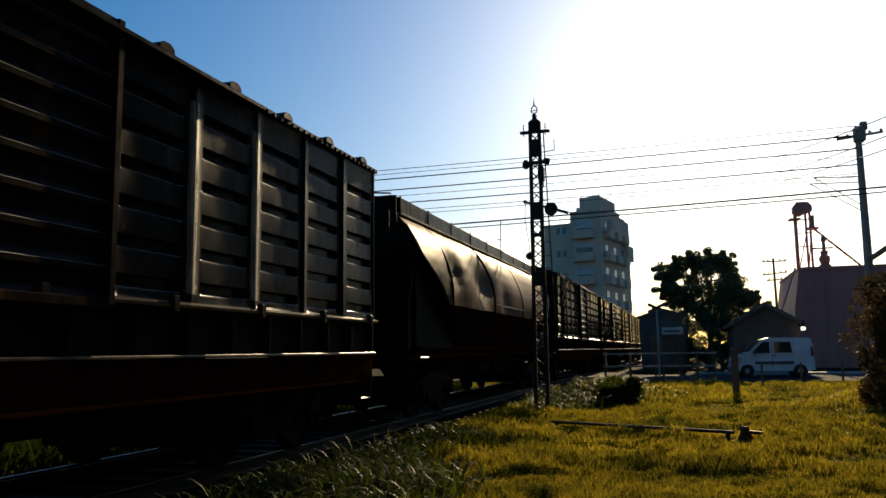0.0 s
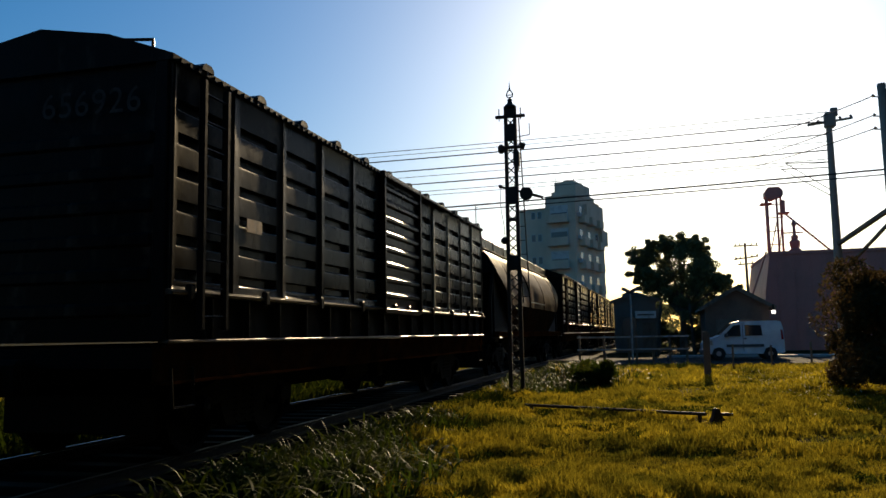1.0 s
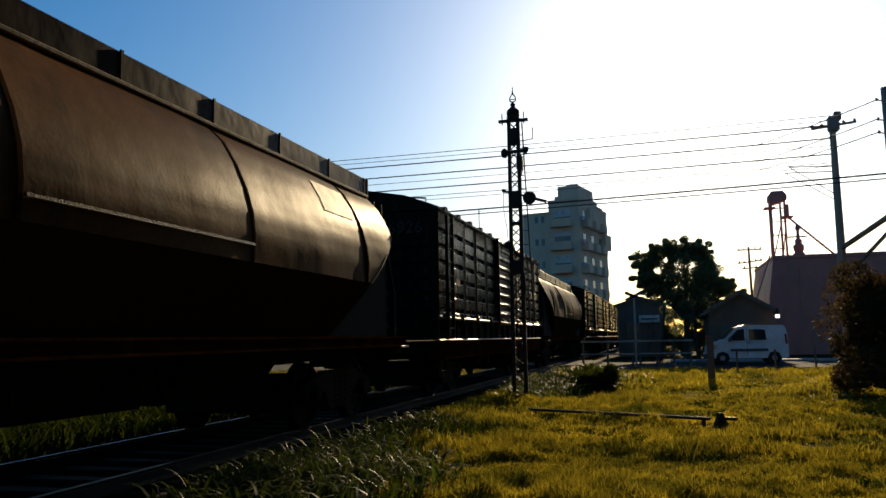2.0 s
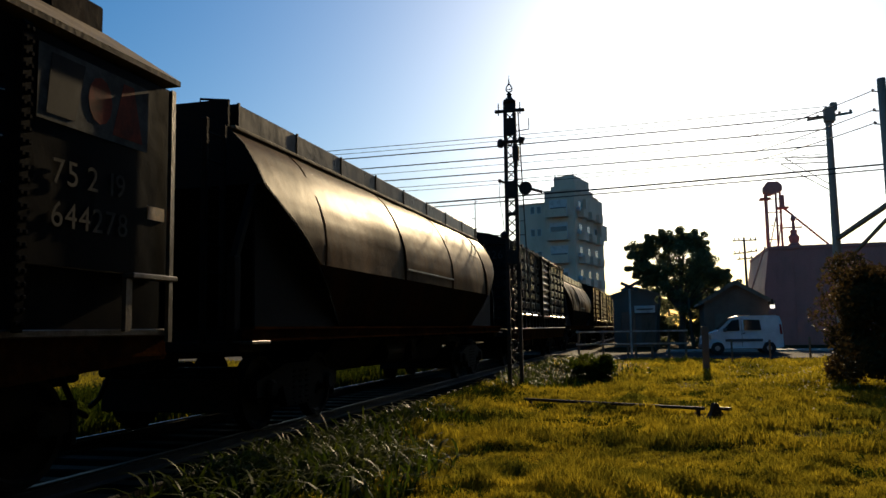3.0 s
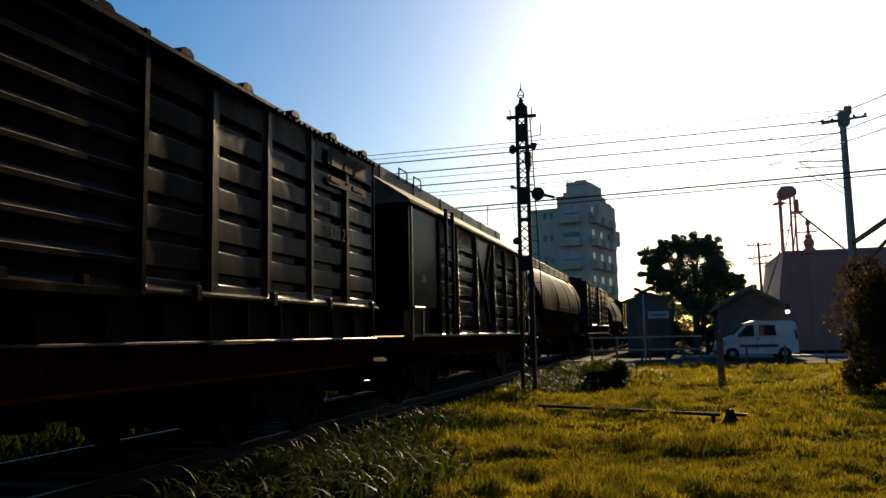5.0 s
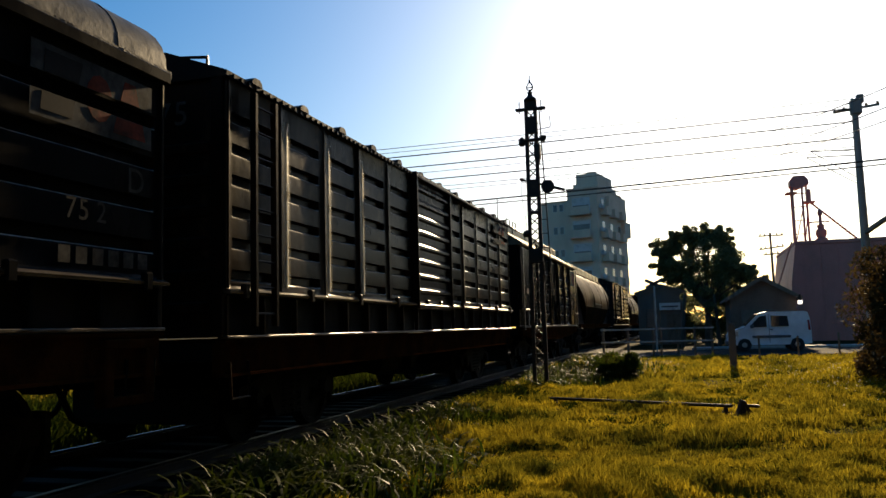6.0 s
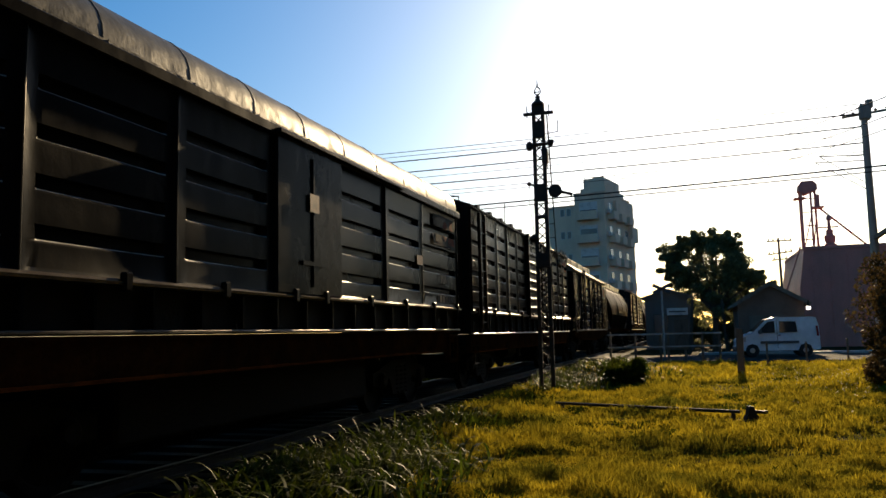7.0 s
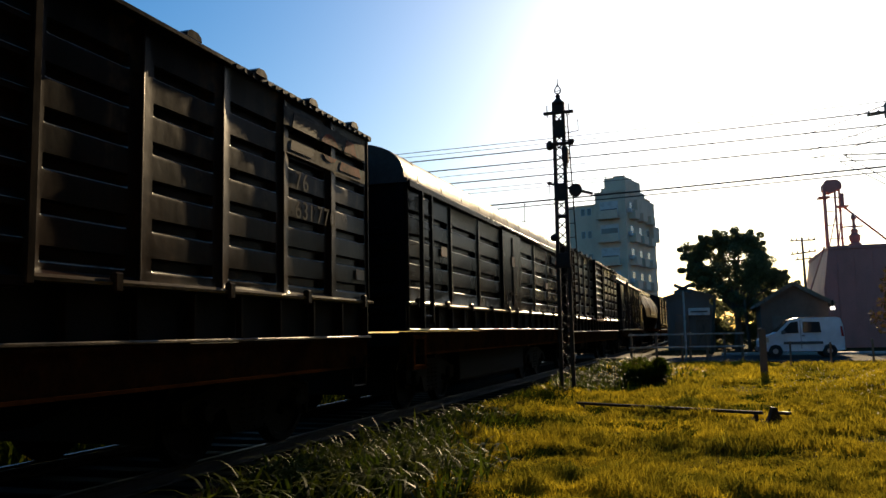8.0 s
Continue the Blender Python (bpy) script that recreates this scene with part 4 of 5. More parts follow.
y_c = -20.9 - C_LEN / 2
car_c = box_hopper(y_c, C_LEN)
train.append((car_c, y_c))
y_d = -34.12 - L_BOX / 2
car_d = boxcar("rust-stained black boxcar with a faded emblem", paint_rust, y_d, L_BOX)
h_d = L_BOX / 2
for y_ in (-5.55, -4.39, -3.24):
    stain_glint(car_d, y_, 1.75, 3.7)
logo(car_d, 5.04, 3.3, 1.36, 0.5, BOX_GROOVES)
side_writing(car_d, "75", 0.25, 5.07, 2.89)
side_writing(car_d, "11", 0.25, 5.95, 2.89)
side_writing(car_d, "531 275", 0.25, 5.08, 2.56)
end_writing(car_d, "275", 0.36, 0.5, EAVE - 0.5, h_d - 0.02)
train.append((car_d, y_d))
E_LEN = 13.0
y_e = -48.78 - E_LEN / 2
car_e = boxcar("dark boxcar with a rounded grey roof and smooth door", paint_dark, y_e, E_LEN, low=1.3, ledge=1.72, eave=3.58, n_panels=3, grooves=4, door_w=1.72, round_roof=True, door_y=0.03, splits=[1.76, 1.76, 2.15, 1.7, 1.7, 2.21])
logo(car_e, 4.92, 2.84, 1.36, 0.56, ROUND_GROOVES)
side_writing(car_e, "75 2", 0.24, 5.28, 2.14)
side_writing(car_e, "D", 0.3, 5.97, 2.44)
for i in range(6):  # worn numbers past reading
    part("plain_bar", Geo().box(HALF + 0.012, HALF + 0.016, 5.22 + 0.18 * i, 5.34 + 0.18 * i, 1.8, 1.93), letter_white, car_e)
part("reflector_plate", Geo().box(HALF + 0.004, HALF + 0.01, E_LEN / 2 - 2.5, E_LEN / 2 - 2.2, 2.4, 2.56), reflector, car_e)
part("reflector_plate", Geo().box(HALF + 0.004, HALF + 0.01, -E_LEN / 2 + 1.6, -E_LEN / 2 + 1.9, 2.55, 2.72), reflector, car_e)
train.append((car_e, y_e))
y_f = -63.2 - L_BOX / 2
car_f = boxcar("black rust-stained boxcar with a faded emblem and numbers", paint_rust, y_f, L_BOX)
logo(car_f, 4.52, 3.25, 2.15, 0.52, BOX_GROOVES)
side_writing(car_f, "76", 0.3, 4.77, 2.88)
side_writing(car_f, "631 770", 0.3, 4.77, 2.55)
part("reflector_plate", Geo().box(HALF + 0.004, HALF + 0.01, h_d - 0.45, h_d - 0.2, 1.95, 2.08), reflector, car_f)
train.append((car_f, y_f))


# ---- signal mast ----
def signal_mast():
    m = thing("signal_mast", "rusty black lattice railway signal mast with a ladder", "signal mast", pose(-3.4, 19.2, -0.02))

    def leg(z):
        return 0.145 - 0.035 * z / 7.0

    for s in (-1, 1):
        part("leg", Geo().beam((s * 0.145, 0, 0), (s * 0.11, 0, 7.05), 0.055, 0.09), iron_black, m)
    z, k = 0.3, 1
    while z < 6.9:
        part("lattice_bar", Geo().beam((-k * leg(z), 0.03, z), (k * leg(z + 0.24), 0.03, z + 0.24), 0.01, 0.028), iron_black, m)
        part("lattice_bar", Geo().beam((k * leg(z), -0.03, z), (-k * leg(z + 0.24), -0.03, z + 0.24), 0.01, 0.028), iron_black, m)
        z, k = z + 0.24, -k
    for z0, z1 in ((6.2, 6.62), (4.62, 5.05), (3.0, 3.35), (6.85, 7.05), (4.2, 4.28)):
        part("gusset_plate", Geo().box(-leg(z0) - 0.03, leg(z0) + 0.03, -0.06, 0.06, z0, z1, 0.01), iron_black, m)
    part("crossarm", Geo().box(-0.37, 0.37, -0.05, 0.05, 6.78, 6.85, 0.01), iron_black, m)
    for x in (-0.28, 0.26):
        part("spike", Geo().tube((x, 0, 6.72), (x, 0, 7.02), 0.014, 6), iron_black, m)
    part("cap", Geo().lathe([(0.15, 7.02), (0.16, 7.06), (0.12, 7.1), (0.07, 7.14), (0.05, 7.2)], (0, 0, 0), 12), iron_black, m)
    g = Geo().lathe([(0.05, 7.2), (0.07, 7.23), (0.03, 7.27), (0.02, 7.3)], (0, 0, 0), 10).lathe([(0.025, 7.5), (0.014, 7.56), (0.003, 7.72)], (0, 0, 0), 8)
    ring = [(0.095 * math.sin(a) * (0.75 - 0.3 * math.cos(a)), 0, 7.39 + 0.1 * math.cos(a)) for a in np.linspace(0, 2 * math.pi, 17)]
    for a, b in zip(ring, ring[1:]):
        g.tube(a, b, 0.016, 6)
    g.tube((-0.09, 0, 7.36), (0.09, 0, 7.36), 0.012, 6)
    part("finial", g, iron_black, m, "wrought iron spear finial")
    # lamp arms
    g = Geo().box(-0.24, 0.28, -0.06, 0.06, 6.0, 6.07, 0.02).lathe([(0.05, -0.12), (0.09, -0.06), (0.09, 0.04), (0.04, 0.1)], (-0.24, 0, 6.02), 10).lathe([(0.05, -0.1), (0.08, -0.03), (0.08, 0.04)], (0.28, 0, 6.08), 10)
    part("lamp_bracket", g, iron_black, m)
    part("motor_box", Geo().box(0.06, 0.21, -0.1, 0.1, 5.55, 5.92, 0.02).box(0.1, 0.18, -0.08, 0.08, 5.45, 5.55), iron_black, m)
    g = Geo().tube((0.1, 0, 4.95), (0.24, 0, 4.91), 0.03, 8).lathe([(0.02, -0.03), (0.16, -0.025), (0.165, 0.0), (0.16, 0.025), (0.02, 0.03)], (0.35, 0, 4.86), 20, "y").beam((0.48, 0, 4.83), (0.76, 0, 4.74), 0.03, 0.07)
    part("signal_arm", g, iron_black, m, "round signal disc on a short arm")
    part("counter_arm", Geo().beam((-0.1, 0, 5.02), (-0.29, 0, 5.06), 0.04, 0.05).lathe([(0.05, -0.03), (0.05, 0.03)], (-0.28, 0, 5.07), 8, "y"), iron_black, m)
    g = Geo()
    pts = [(-0.28, 0, 5.05), (-0.3, 0, 4.7), (-0.27, 0, 4.4), (-0.22, 0, 4.1), (-0.2, 0, 3.8)]
    for a, b in zip(pts, pts[1:]):
        g.tube(a, b, 0.008, 5)
    part("hanging_wire", g, cable_black, m)
    part("bell_lamp", Geo().lathe([(0.03, 0.1), (0.09, 0.06), (0.11, 0.0), (0.08, -0.06), (0.03, -0.08)], (-0.2, 0, 3.72), 12), iron_black, m)
    # ladder beside the mast
    for x0, x1 in ((0.2, 0.16), (0.36, 0.2)):
        part("stile", Geo().beam((x0 + 0.02, -0.05, 2.2), (x1 + 0.02, -0.05, 6.75 if x0 > 0.3 else 3.0), 0.014, 0.03), iron_black, m)
    for i in range(13):
        z = 2.35 + 0.34 * i
        x1 = 0.38 - 0.16 * (z - 2.2) / 4.55
        part("rung", Geo().tube((leg(z), -0.05, z), (x1, -0.05, z), 0.01, 6), iron_black, m)
    part("side_bracket", Geo().tube((0.1, 0, 6.28), (0.47, 0, 6.32), 0.012, 6).tube((0.47, 0, 6.32), (0.47, 0, 6.6), 0.012, 6), iron_black, m)
    part("base", Geo().box(-0.3, 0.3, -0.22, 0.22, -0.1, 0.06, 0.03), concrete_pole, m, "concrete foot")


signal_mast()


# ---- apartment building ----
def apartment():
    b = thing("apartment_building", "grey rendered apartment tower with balconies and a stepped top", "building", pose(-9.2, 95, 0, 0, 0, -12))
    # front face along local y = 0 from x = -7.6 to 0, side face along x = 0
    part("wall", Geo().box(-7.7, -3.7, 0, 11.5, 0, 16.3), render_grey, b, "grey rendered lower wing")
    part("wall", Geo().box(-3.7, 0, -0.4, 11.5, 0, 17.6), render_grey, b, "grey rendered main shaft")
    part("penthouse", Geo().box(-2.75, -0.2, 0.4, 6.4, 17.6, 19.5).box(-3.1, 0, 0.2, 7.5, 17.6, 18.3).box(-1.8, -0.6, 1.0, 4.0, 19.5, 19.75), render_grey, b)
    part("parapet", Geo().box(-7.8, -3.7, -0.1, 11.6, 16.3, 16.45).box(-3.8, 0.1, -0.5, 9.5, 17.6, 17.75), render_grey, b)
    part("stair_top", Geo().box(-1.0, 0.4, 3.0, 9.0, 15.5, 17.0).box(-0.9, 0.5, 9.0, 11.6, 12.5, 14.4), render_grey, b)
    for x, y in ((-2.6, 0.6), (-0.4, 0.6), (-1.9, 3)):
        part("antenna", Geo().tube((x, y, 19.4), (x, y, 20.3), 0.03, 5), cable_black, b)
    storey = 2.75
    for i in range(6):
        z = 0.9 + i * storey
        big = part("window", Geo().box(-3.1, -0.9, -0.47, -0.41, z, z + 1.9), shutter_pale, b, "wide window with a pale shutter")
        part("pane", Geo().box(-3.0, -1.0, -0.5, -0.47, z + 0.15, z + (1.0 if i % 2 else 1.45)), pane_dark, big)
        bal = part("balcony", Geo().box(-3.3, -0.7, -1.3, -0.42, z - 0.25, z - 0.1, 0.02), render_grey, b, "shallow balcony slab")
        part("railing", Geo().box(-3.3, -0.7, -1.3, -1.26, z - 0.1, z + 0.75), render_grey, bal)
        for x in (-5.4, -4.6):
            wi = part("window", Geo().box(x - 0.28, x + 0.28, -0.03, 0.03, z + 0.5, z + 1.4), shutter_pale, b, "small window")
            part("pane", Geo().box(x - 0.22, x + 0.22, -0.05, -0.03, z + 0.55, z + 1.35), pane_dark, wi)
        for k, y in enumerate((1.6, 4.8, 8.0)):
            wi = part("window", Geo().box(-0.02, 0.03, y - 0.6, y + 0.6, z + 0.1, z + 1.9), shutter_pale, b, "balcony door")
            part("pane", Geo().box(0.03, 0.05, y - 0.5, y + 0.5, z + 0.2, z + 1.8), pane_dark, wi)
            bal = part("balcony", Geo().box(0.0, 0.8, y - 0.9, y + 0.9, z - 0.2, z - 0.05, 0.02), render_grey, b, "small balcony slab")
            part("railing", Geo().box(0.75, 0.8, y - 0.9, y + 0.9, z - 0.05, z + 0.8).box(0, 0.8, y - 0.9, y - 0.86, z - 0.05, z + 0.8), render_grey, bal)
        part("air_conditioner", Geo().box(0.02, 0.45, 0.2, 0.8, z + 0.5, z + 1.0, 0.03), shutter_pale, b)


apartment()


# ---- poles and wires ----
def utility_poles():
    p = thing("utility_pole", "tall concrete utility pole with insulators and brackets", "utility pole", pose(5.95, 30, -0.05))
    part("shaft", Geo().tube((0, 0, 0), (-0.02, 0, 9.0), 0.17, 14, 0.1), concrete_pole, p, smooth=True)
    part("crossarm", Geo().beam((-0.7, 0, 8.6), (0.75, 0, 8.75), 0.09, 0.07), concrete_pole, p)
    part("head", Geo().box(-0.16, 0.2, -0.16, 0.16, 8.45, 9.0, 0.05).box(0.05, 0.28, -0.1, 0.1, 8.85, 9.15, 0.03), concrete_pole, p)
    for x in (-0.65, -0.35, 0.35, 0.7):
        part("insulator", Geo().lathe([(0.02, 0), (0.06, 0.03), (0.03, 0.06), (0.06, 0.09), (0.02, 0.14)], (x, 0, 8.66 + 0.1 * x), 8), insulator, p)
    g = Geo()
    for z, d in ((7.25, 0.05), (7.05, -0.1)):
        tip = (-1.55 + d, 0, z + 0.05)
        g.tube((0, 0, z), tip, 0.018, 6).tube((0, 0, z - 1.05), tip, 0.014, 6)
    part("bracket", g, iron_black, p, "light triangular wire bracket")
    q = thing("utility_pole", "tall dark utility pole with a diagonal brace", "utility pole", pose(6.75, 26, -0.05))
    part("shaft", Geo().tube((0, 0, 0), (-0.1, 0, 8.75), 0.16, 14, 0.12), concrete_pole, q, smooth=True)
    part("brace", Geo().beam((-0.1, 0, 4.98), (-0.8, 4.0, 4.36), 0.12, 0.12), timber_grey, q)
    part("brace", Geo().beam((-0.1, 0, 4.62), (-0.8, 4.0, 3.3), 0.08, 0.08), timber_grey, q)
    for z in (8.35, 7.75, 7.35):
        part("insulator", Geo().tube((-0.1, 0, z), (-0.3, 0.2, z + 0.08), 0.02, 6).lathe([(0.02, 0), (0.05, 0.03), (0.02, 0.1)], (-0.3, 0.2, z + 0.06), 8), insulator, q)
    far = thing("utility_pole", "tall concrete utility pole at the far end of the street lines", "utility pole", pose(-46, 30.1, -0.05))
    part("shaft", Geo().tube((0, 0, 0), (0, 0, 9.4), 0.32, 12, 0.26), concrete_pole, far, smooth=True)
    r = thing("telegraph_pole", "old wooden telegraph pole with two crossarms", "telegraph pole", pose(7.0, 70, -0.02))
    part("shaft", Geo().tube((0, 0, 0), (-0.1, 0, 8.6), 0.14, 10, 0.09), timber_grey, r)
    for z, t in ((8.35, 0.0), (7.35, 0.2), (6.85, 0.1)):
        arm = part("crossarm", Geo().beam((-1.0 + 0.3 * (z < 7), 0, z - t / 2), (0.9, 0, z + t / 2), 0.1, 0.1), timber_grey, r)
        for x in (-0.85, -0.5, 0.4, 0.8):
            if z > 7 or x > -0.6:
                part("insulator", Geo().lathe([(0.03, 0), (0.06, 0.05), (0.03, 0.2)], (x, 0, z + 0.04 + t * x / 2), 6), insulator, arm)
    # lines along the street
    def wire(name, a, b, sag, r_=0.014):
        a, b = Vector(a), Vector(b)
        r_ *= 1.35
        pts = [a.lerp(b, i / 24) - Vector((0, 0, 4 * sag * (i / 24) * (1 - i / 24))) for i in range(25)]
        tagged(part(name, Geo().path(pts, r_, 5), cable_black), "black overhead wire strung along the street", "overhead wire", "overhead wires")

    for z, y, sag, rr in ((8.83, 30.0, 0.25, 0.01), (8.68, 30.1, 0.25, 0.008), (8.47, 29.9, 0.3, 0.017), (8.03, 30.0, 0.3, 0.017), (7.78, 30.05, 0.3, 0.008), (7.47, 30.0, 0.3, 0.017), (7.16, 30.0, 0.3, 0.009), (7.05, 30.05, 0.35, 0.008)):
        wire("overhead_wire", (-46, y, z + 0.2), (5.9, y, z + 0.15), sag, rr)
    wire("overhead_wire", (-46, 30.3, 6.3), (6.6, 26, 6.1), 0.3, 0.02)
    wire("overhead_wire", (-46, 30.4, 6.15), (6.6, 26, 5.95), 0.3, 0.014)
    for z0, z1 in ((8.75, 8.42), (8.1, 7.83), (7.75, 7.42)):
        wire("overhead_wire", (3.6, 33, z0), (6.5, 26.2, z1), 0.05, 0.012)


utility_poles()


# ---- van ----
def van():
    v = thing("van", "small white delivery van with dark windows", "van", pose(3.62, 41.0, 0.03, 0, 0, 183))
    SHORT = 0.9  # of the drawn length
    # local x ahead, z up, y across; length 4.0
    out = [(x * SHORT, z) for x, z in [(-2.0, 0.35), (-2.0, 0.9), (-1.97, 1.5), (-1.88, 1.78), (-1.7, 1.83), (0.1, 1.83), (0.5, 1.74), (1.15, 1.18), (1.3, 1.1), (1.8, 0.98), (1.97, 0.8), (2.0, 0.35), (1.62, 0.3), (1.5, 0.55), (1.25, 0.62), (1.0, 0.55), (0.88, 0.3), (-0.95, 0.3), (-1.07, 0.55), (-1.3, 0.62), (-1.55, 0.55), (-1.67, 0.3)]]
    g = Geo()
    n = len(out)
    rows = [(-0.82, 0.94), (-0.84, 0.99), (0.84, 0.99), (0.82, 0.94)]
    for y, k in rows:
        for x, z in out:
            inset = 0.12 * max(0.0, (z - 1.0) / 0.85)
            g.v.append((x * (1 if k > 0.95 else 0.985), y - math.copysign(inset, y), z if k > 0.95 else 0.3 + (z - 0.3) * 0.985))
    for j in range(len(rows) - 1):
        g.f += [(j * n + i, j * n + (i + 1) % n, (j + 1) * n + (i + 1) % n, (j + 1) * n + i) for i in range(n)]
    g.f += [tuple(range(n))[::-1], tuple(range(3 * n, 4 * n))]
    part("body", g, van_white, v, "white painted body", smooth=True)
    for s in (-1, 1):
        def side(name, pts, mat, label="", off=0.012):
            k = Geo()
            for o in (0.0, off):
                for x, z in pts:
                    k.v.append((x * SHORT, s * (0.832 + o - 0.12 * max(0.0, (z - 1.0) / 0.85)), z))
            m = len(pts)
            k.f = [(i, (i + 1) % m, m + (i + 1) % m, m + i) for i in range(m)] + [tuple(range(m))[::-1], tuple(range(m, 2 * m))]
            return part(name, k, mat, v, label)
        side("front_window", [(0.12, 1.12), (0.95, 1.12), (0.92, 1.2), (0.45, 1.62), (0.12, 1.66)], van_glass, "dark door glass")
        side("rear_window", [(-0.95, 1.14), (-0.1, 1.14), (-0.1, 1.64), (-0.9, 1.62)], van_glass, "dark side glass")
        side("side_moulding", [(-1.0, 0.62), (0.85, 0.62), (0.85, 0.74), (-1.0, 0.74)], plastic_grey, "dark grey side moulding", 0.03)
        side("door_seam", [(0.0, 0.4), (0.02, 0.4), (0.02, 1.7), (0.0, 1.7)], plastic_grey)
        side("door_handle", [(-0.15, 0.98), (-0.02, 0.98), (-0.02, 1.03), (-0.15, 1.03)], plastic_grey, "", 0.04)
        side("tail_lamp", [(-1.97, 0.95), (-1.86, 0.95), (-1.84, 1.4), (-1.93, 1.4)], lamp_red, "red tail lamp", 0.02)
        side("headlamp", [(1.55, 0.72), (1.88, 0.72), (1.8, 0.92), (1.55, 0.94)], hub_silver, "clear headlamp", 0.02)
        part("wing_mirror", Geo().box(0.7, 0.85, s * 0.98 - 0.1, s * 0.98 + 0.1, 1.08, 1.26, 0.03), plastic_grey, v, "black wing mirror")
        for x in (1.25, -1.3):
            t = part("wheel", Geo().lathe([(0.2, -0.09), (0.29, -0.09), (0.31, -0.05), (0.31, 0.05), (0.29, 0.09), (0.2, 0.09)], (0, 0, 0), 20, "y"), rubber, v, "black tyre", pose(x * SHORT, s * 0.74, 0.31), True)
            part("rim", Geo().lathe([(0.05, -0.1), (0.19, -0.08), (0.19, 0.08), (0.05, 0.1)], (0, 0, 0), 14, "y"), hub_silver, t)
    part("bumper", Geo().box(-1.86, -1.5, -0.8, 0.8, 0.32, 0.52, 0.04), plastic_grey, v, "dark rear bumper")
    part("bumper", Geo().box(1.5, 1.86, -0.8, 0.8, 0.3, 0.52, 0.04), plastic_grey, v, "dark front bumper")
    g = Geo()
    g.v = [(0.504, -0.62, 1.73), (0.504, 0.62, 1.73), (1.053, 0.72, 1.2), (1.053, -0.72, 1.2), (0.484, -0.62, 1.71), (0.484, 0.62, 1.71), (1.033, 0.72, 1.18), (1.033, -0.72, 1.18)]
    g.f = [(0, 1, 2, 3), (7, 6, 5, 4), (0, 4, 5, 1), (1, 5, 6, 2), (2, 6, 7, 3), (3, 7, 4, 0)]
    part("windscreen", g, van_glass, v, "dark windscreen")
    part("roof_aerial", Geo().tube((-1.2, 0, 1.83), (-1.4, 0, 2.0), 0.008, 5).box(-1.25, -1.15, -0.05, 0.05, 1.82, 1.87), plastic_grey, v)


van()


# ---- houses and the mill behind the street ----
def gable_house(name, label, x0, x1, y0, y1, eave, ridge, wall_mat, roof_mat, over=0.25):
    h = thing(name, label, "house")
    mid = (x0 + x1) / 2
    part("wall", Geo().prism([(x0, -0.1), (x1, -0.1), (x1, eave), (mid, ridge - 0.08), (x0, eave)], y0, y1), wall_mat, h)
    sl = (ridge - eave) / (mid - x0)
    for s in (-1, 1):
        xe = x0 - over if s < 0 else x1 + over
        ze = eave - over * sl
        part("roof", Geo().prism([(xe, ze), (xe, ze + 0.12), (mid, ridge + 0.12), (mid, ridge)], y0 - over, y1 + over), roof_mat, h, "sloped roof with a broad eave")
        part("barge_board", Geo().beam((xe, y0 - over - 0.02, ze + 0.05), (mid, y0 - over - 0.02, ridge + 0.05), 0.04, 0.2), timber_grey, h)
    return h


def house_window(h, x, y, z, w, hh):
    wi = part("window", Geo().box(x - w / 2 - 0.06, x + w / 2 + 0.06, y - 0.04, y + 0.02, z - 0.06, z + hh + 0.06), timber_grey, h, "framed window")
    part("pane", Geo().box(x - w / 2, x + w / 2, y - 0.06, y - 0.04, z, z + hh), pane_dark, wi)


hut = gable_house("gatekeeper_hut", "brown brick hut with a shallow gabled roof", 2.35, 5.7, 47, 53, 2.72, 3.72, brick_brown, roof_tile, 0.3)
house_window(hut, 4.3, 47, 1.0, 0.8, 1.0)
part("door", Geo().box(2.9, 3.7, 46.95, 47.02, 0, 2.05), timber_grey, hut, "plain timber door")
lamp_glow = material("lit_lamp_glass", (0.9, 0.88, 0.82), 0.3, 0, None, 3, 0.2, 10, 0)
lamp_glow.node_tree.nodes["Principled BSDF"].inputs["Emission Color"].default_value = (1.0, 0.95, 0.88, 1)
lamp_glow.node_tree.nodes["Principled BSDF"].inputs["Emission Strength"].default_value = 1.2
lamp = part("wall_lamp", Geo().box(5.8, 5.9, 46.5, 46.72, 2.47, 2.8, 0.01), iron_black, hut, "small lit lamp under the eave")
part("lamp_glass", Geo().box(5.74, 5.96, 46.45, 46.65, 2.28, 2.48, 0.03), lamp_glow, lamp, "glowing lamp glass")
cot = gable_house("cottage", "low dark cottage with a flat gable by the crossing", -3.2, -0.1, 58, 66, 3.55, 4.05, wall_plaster, roof_tile, 0.2)
house_window(cot, -2.2, 58, 1.2, 0.9, 1.2)
part("door", Geo().box(-1.3, -0.4, 57.95, 58.02, 0, 2.05), timber_grey, cot, "dark timber door")
part("signboard", Geo().box(-1.75, -0.35, 57.7, 57.78, 2.35, 2.85, 0.02), sign_white, cot, "pale signboard")
part("plain_bar", Geo().box(-1.6, -0.5, 57.68, 57.7, 2.55, 2.65), plastic_grey, cot)


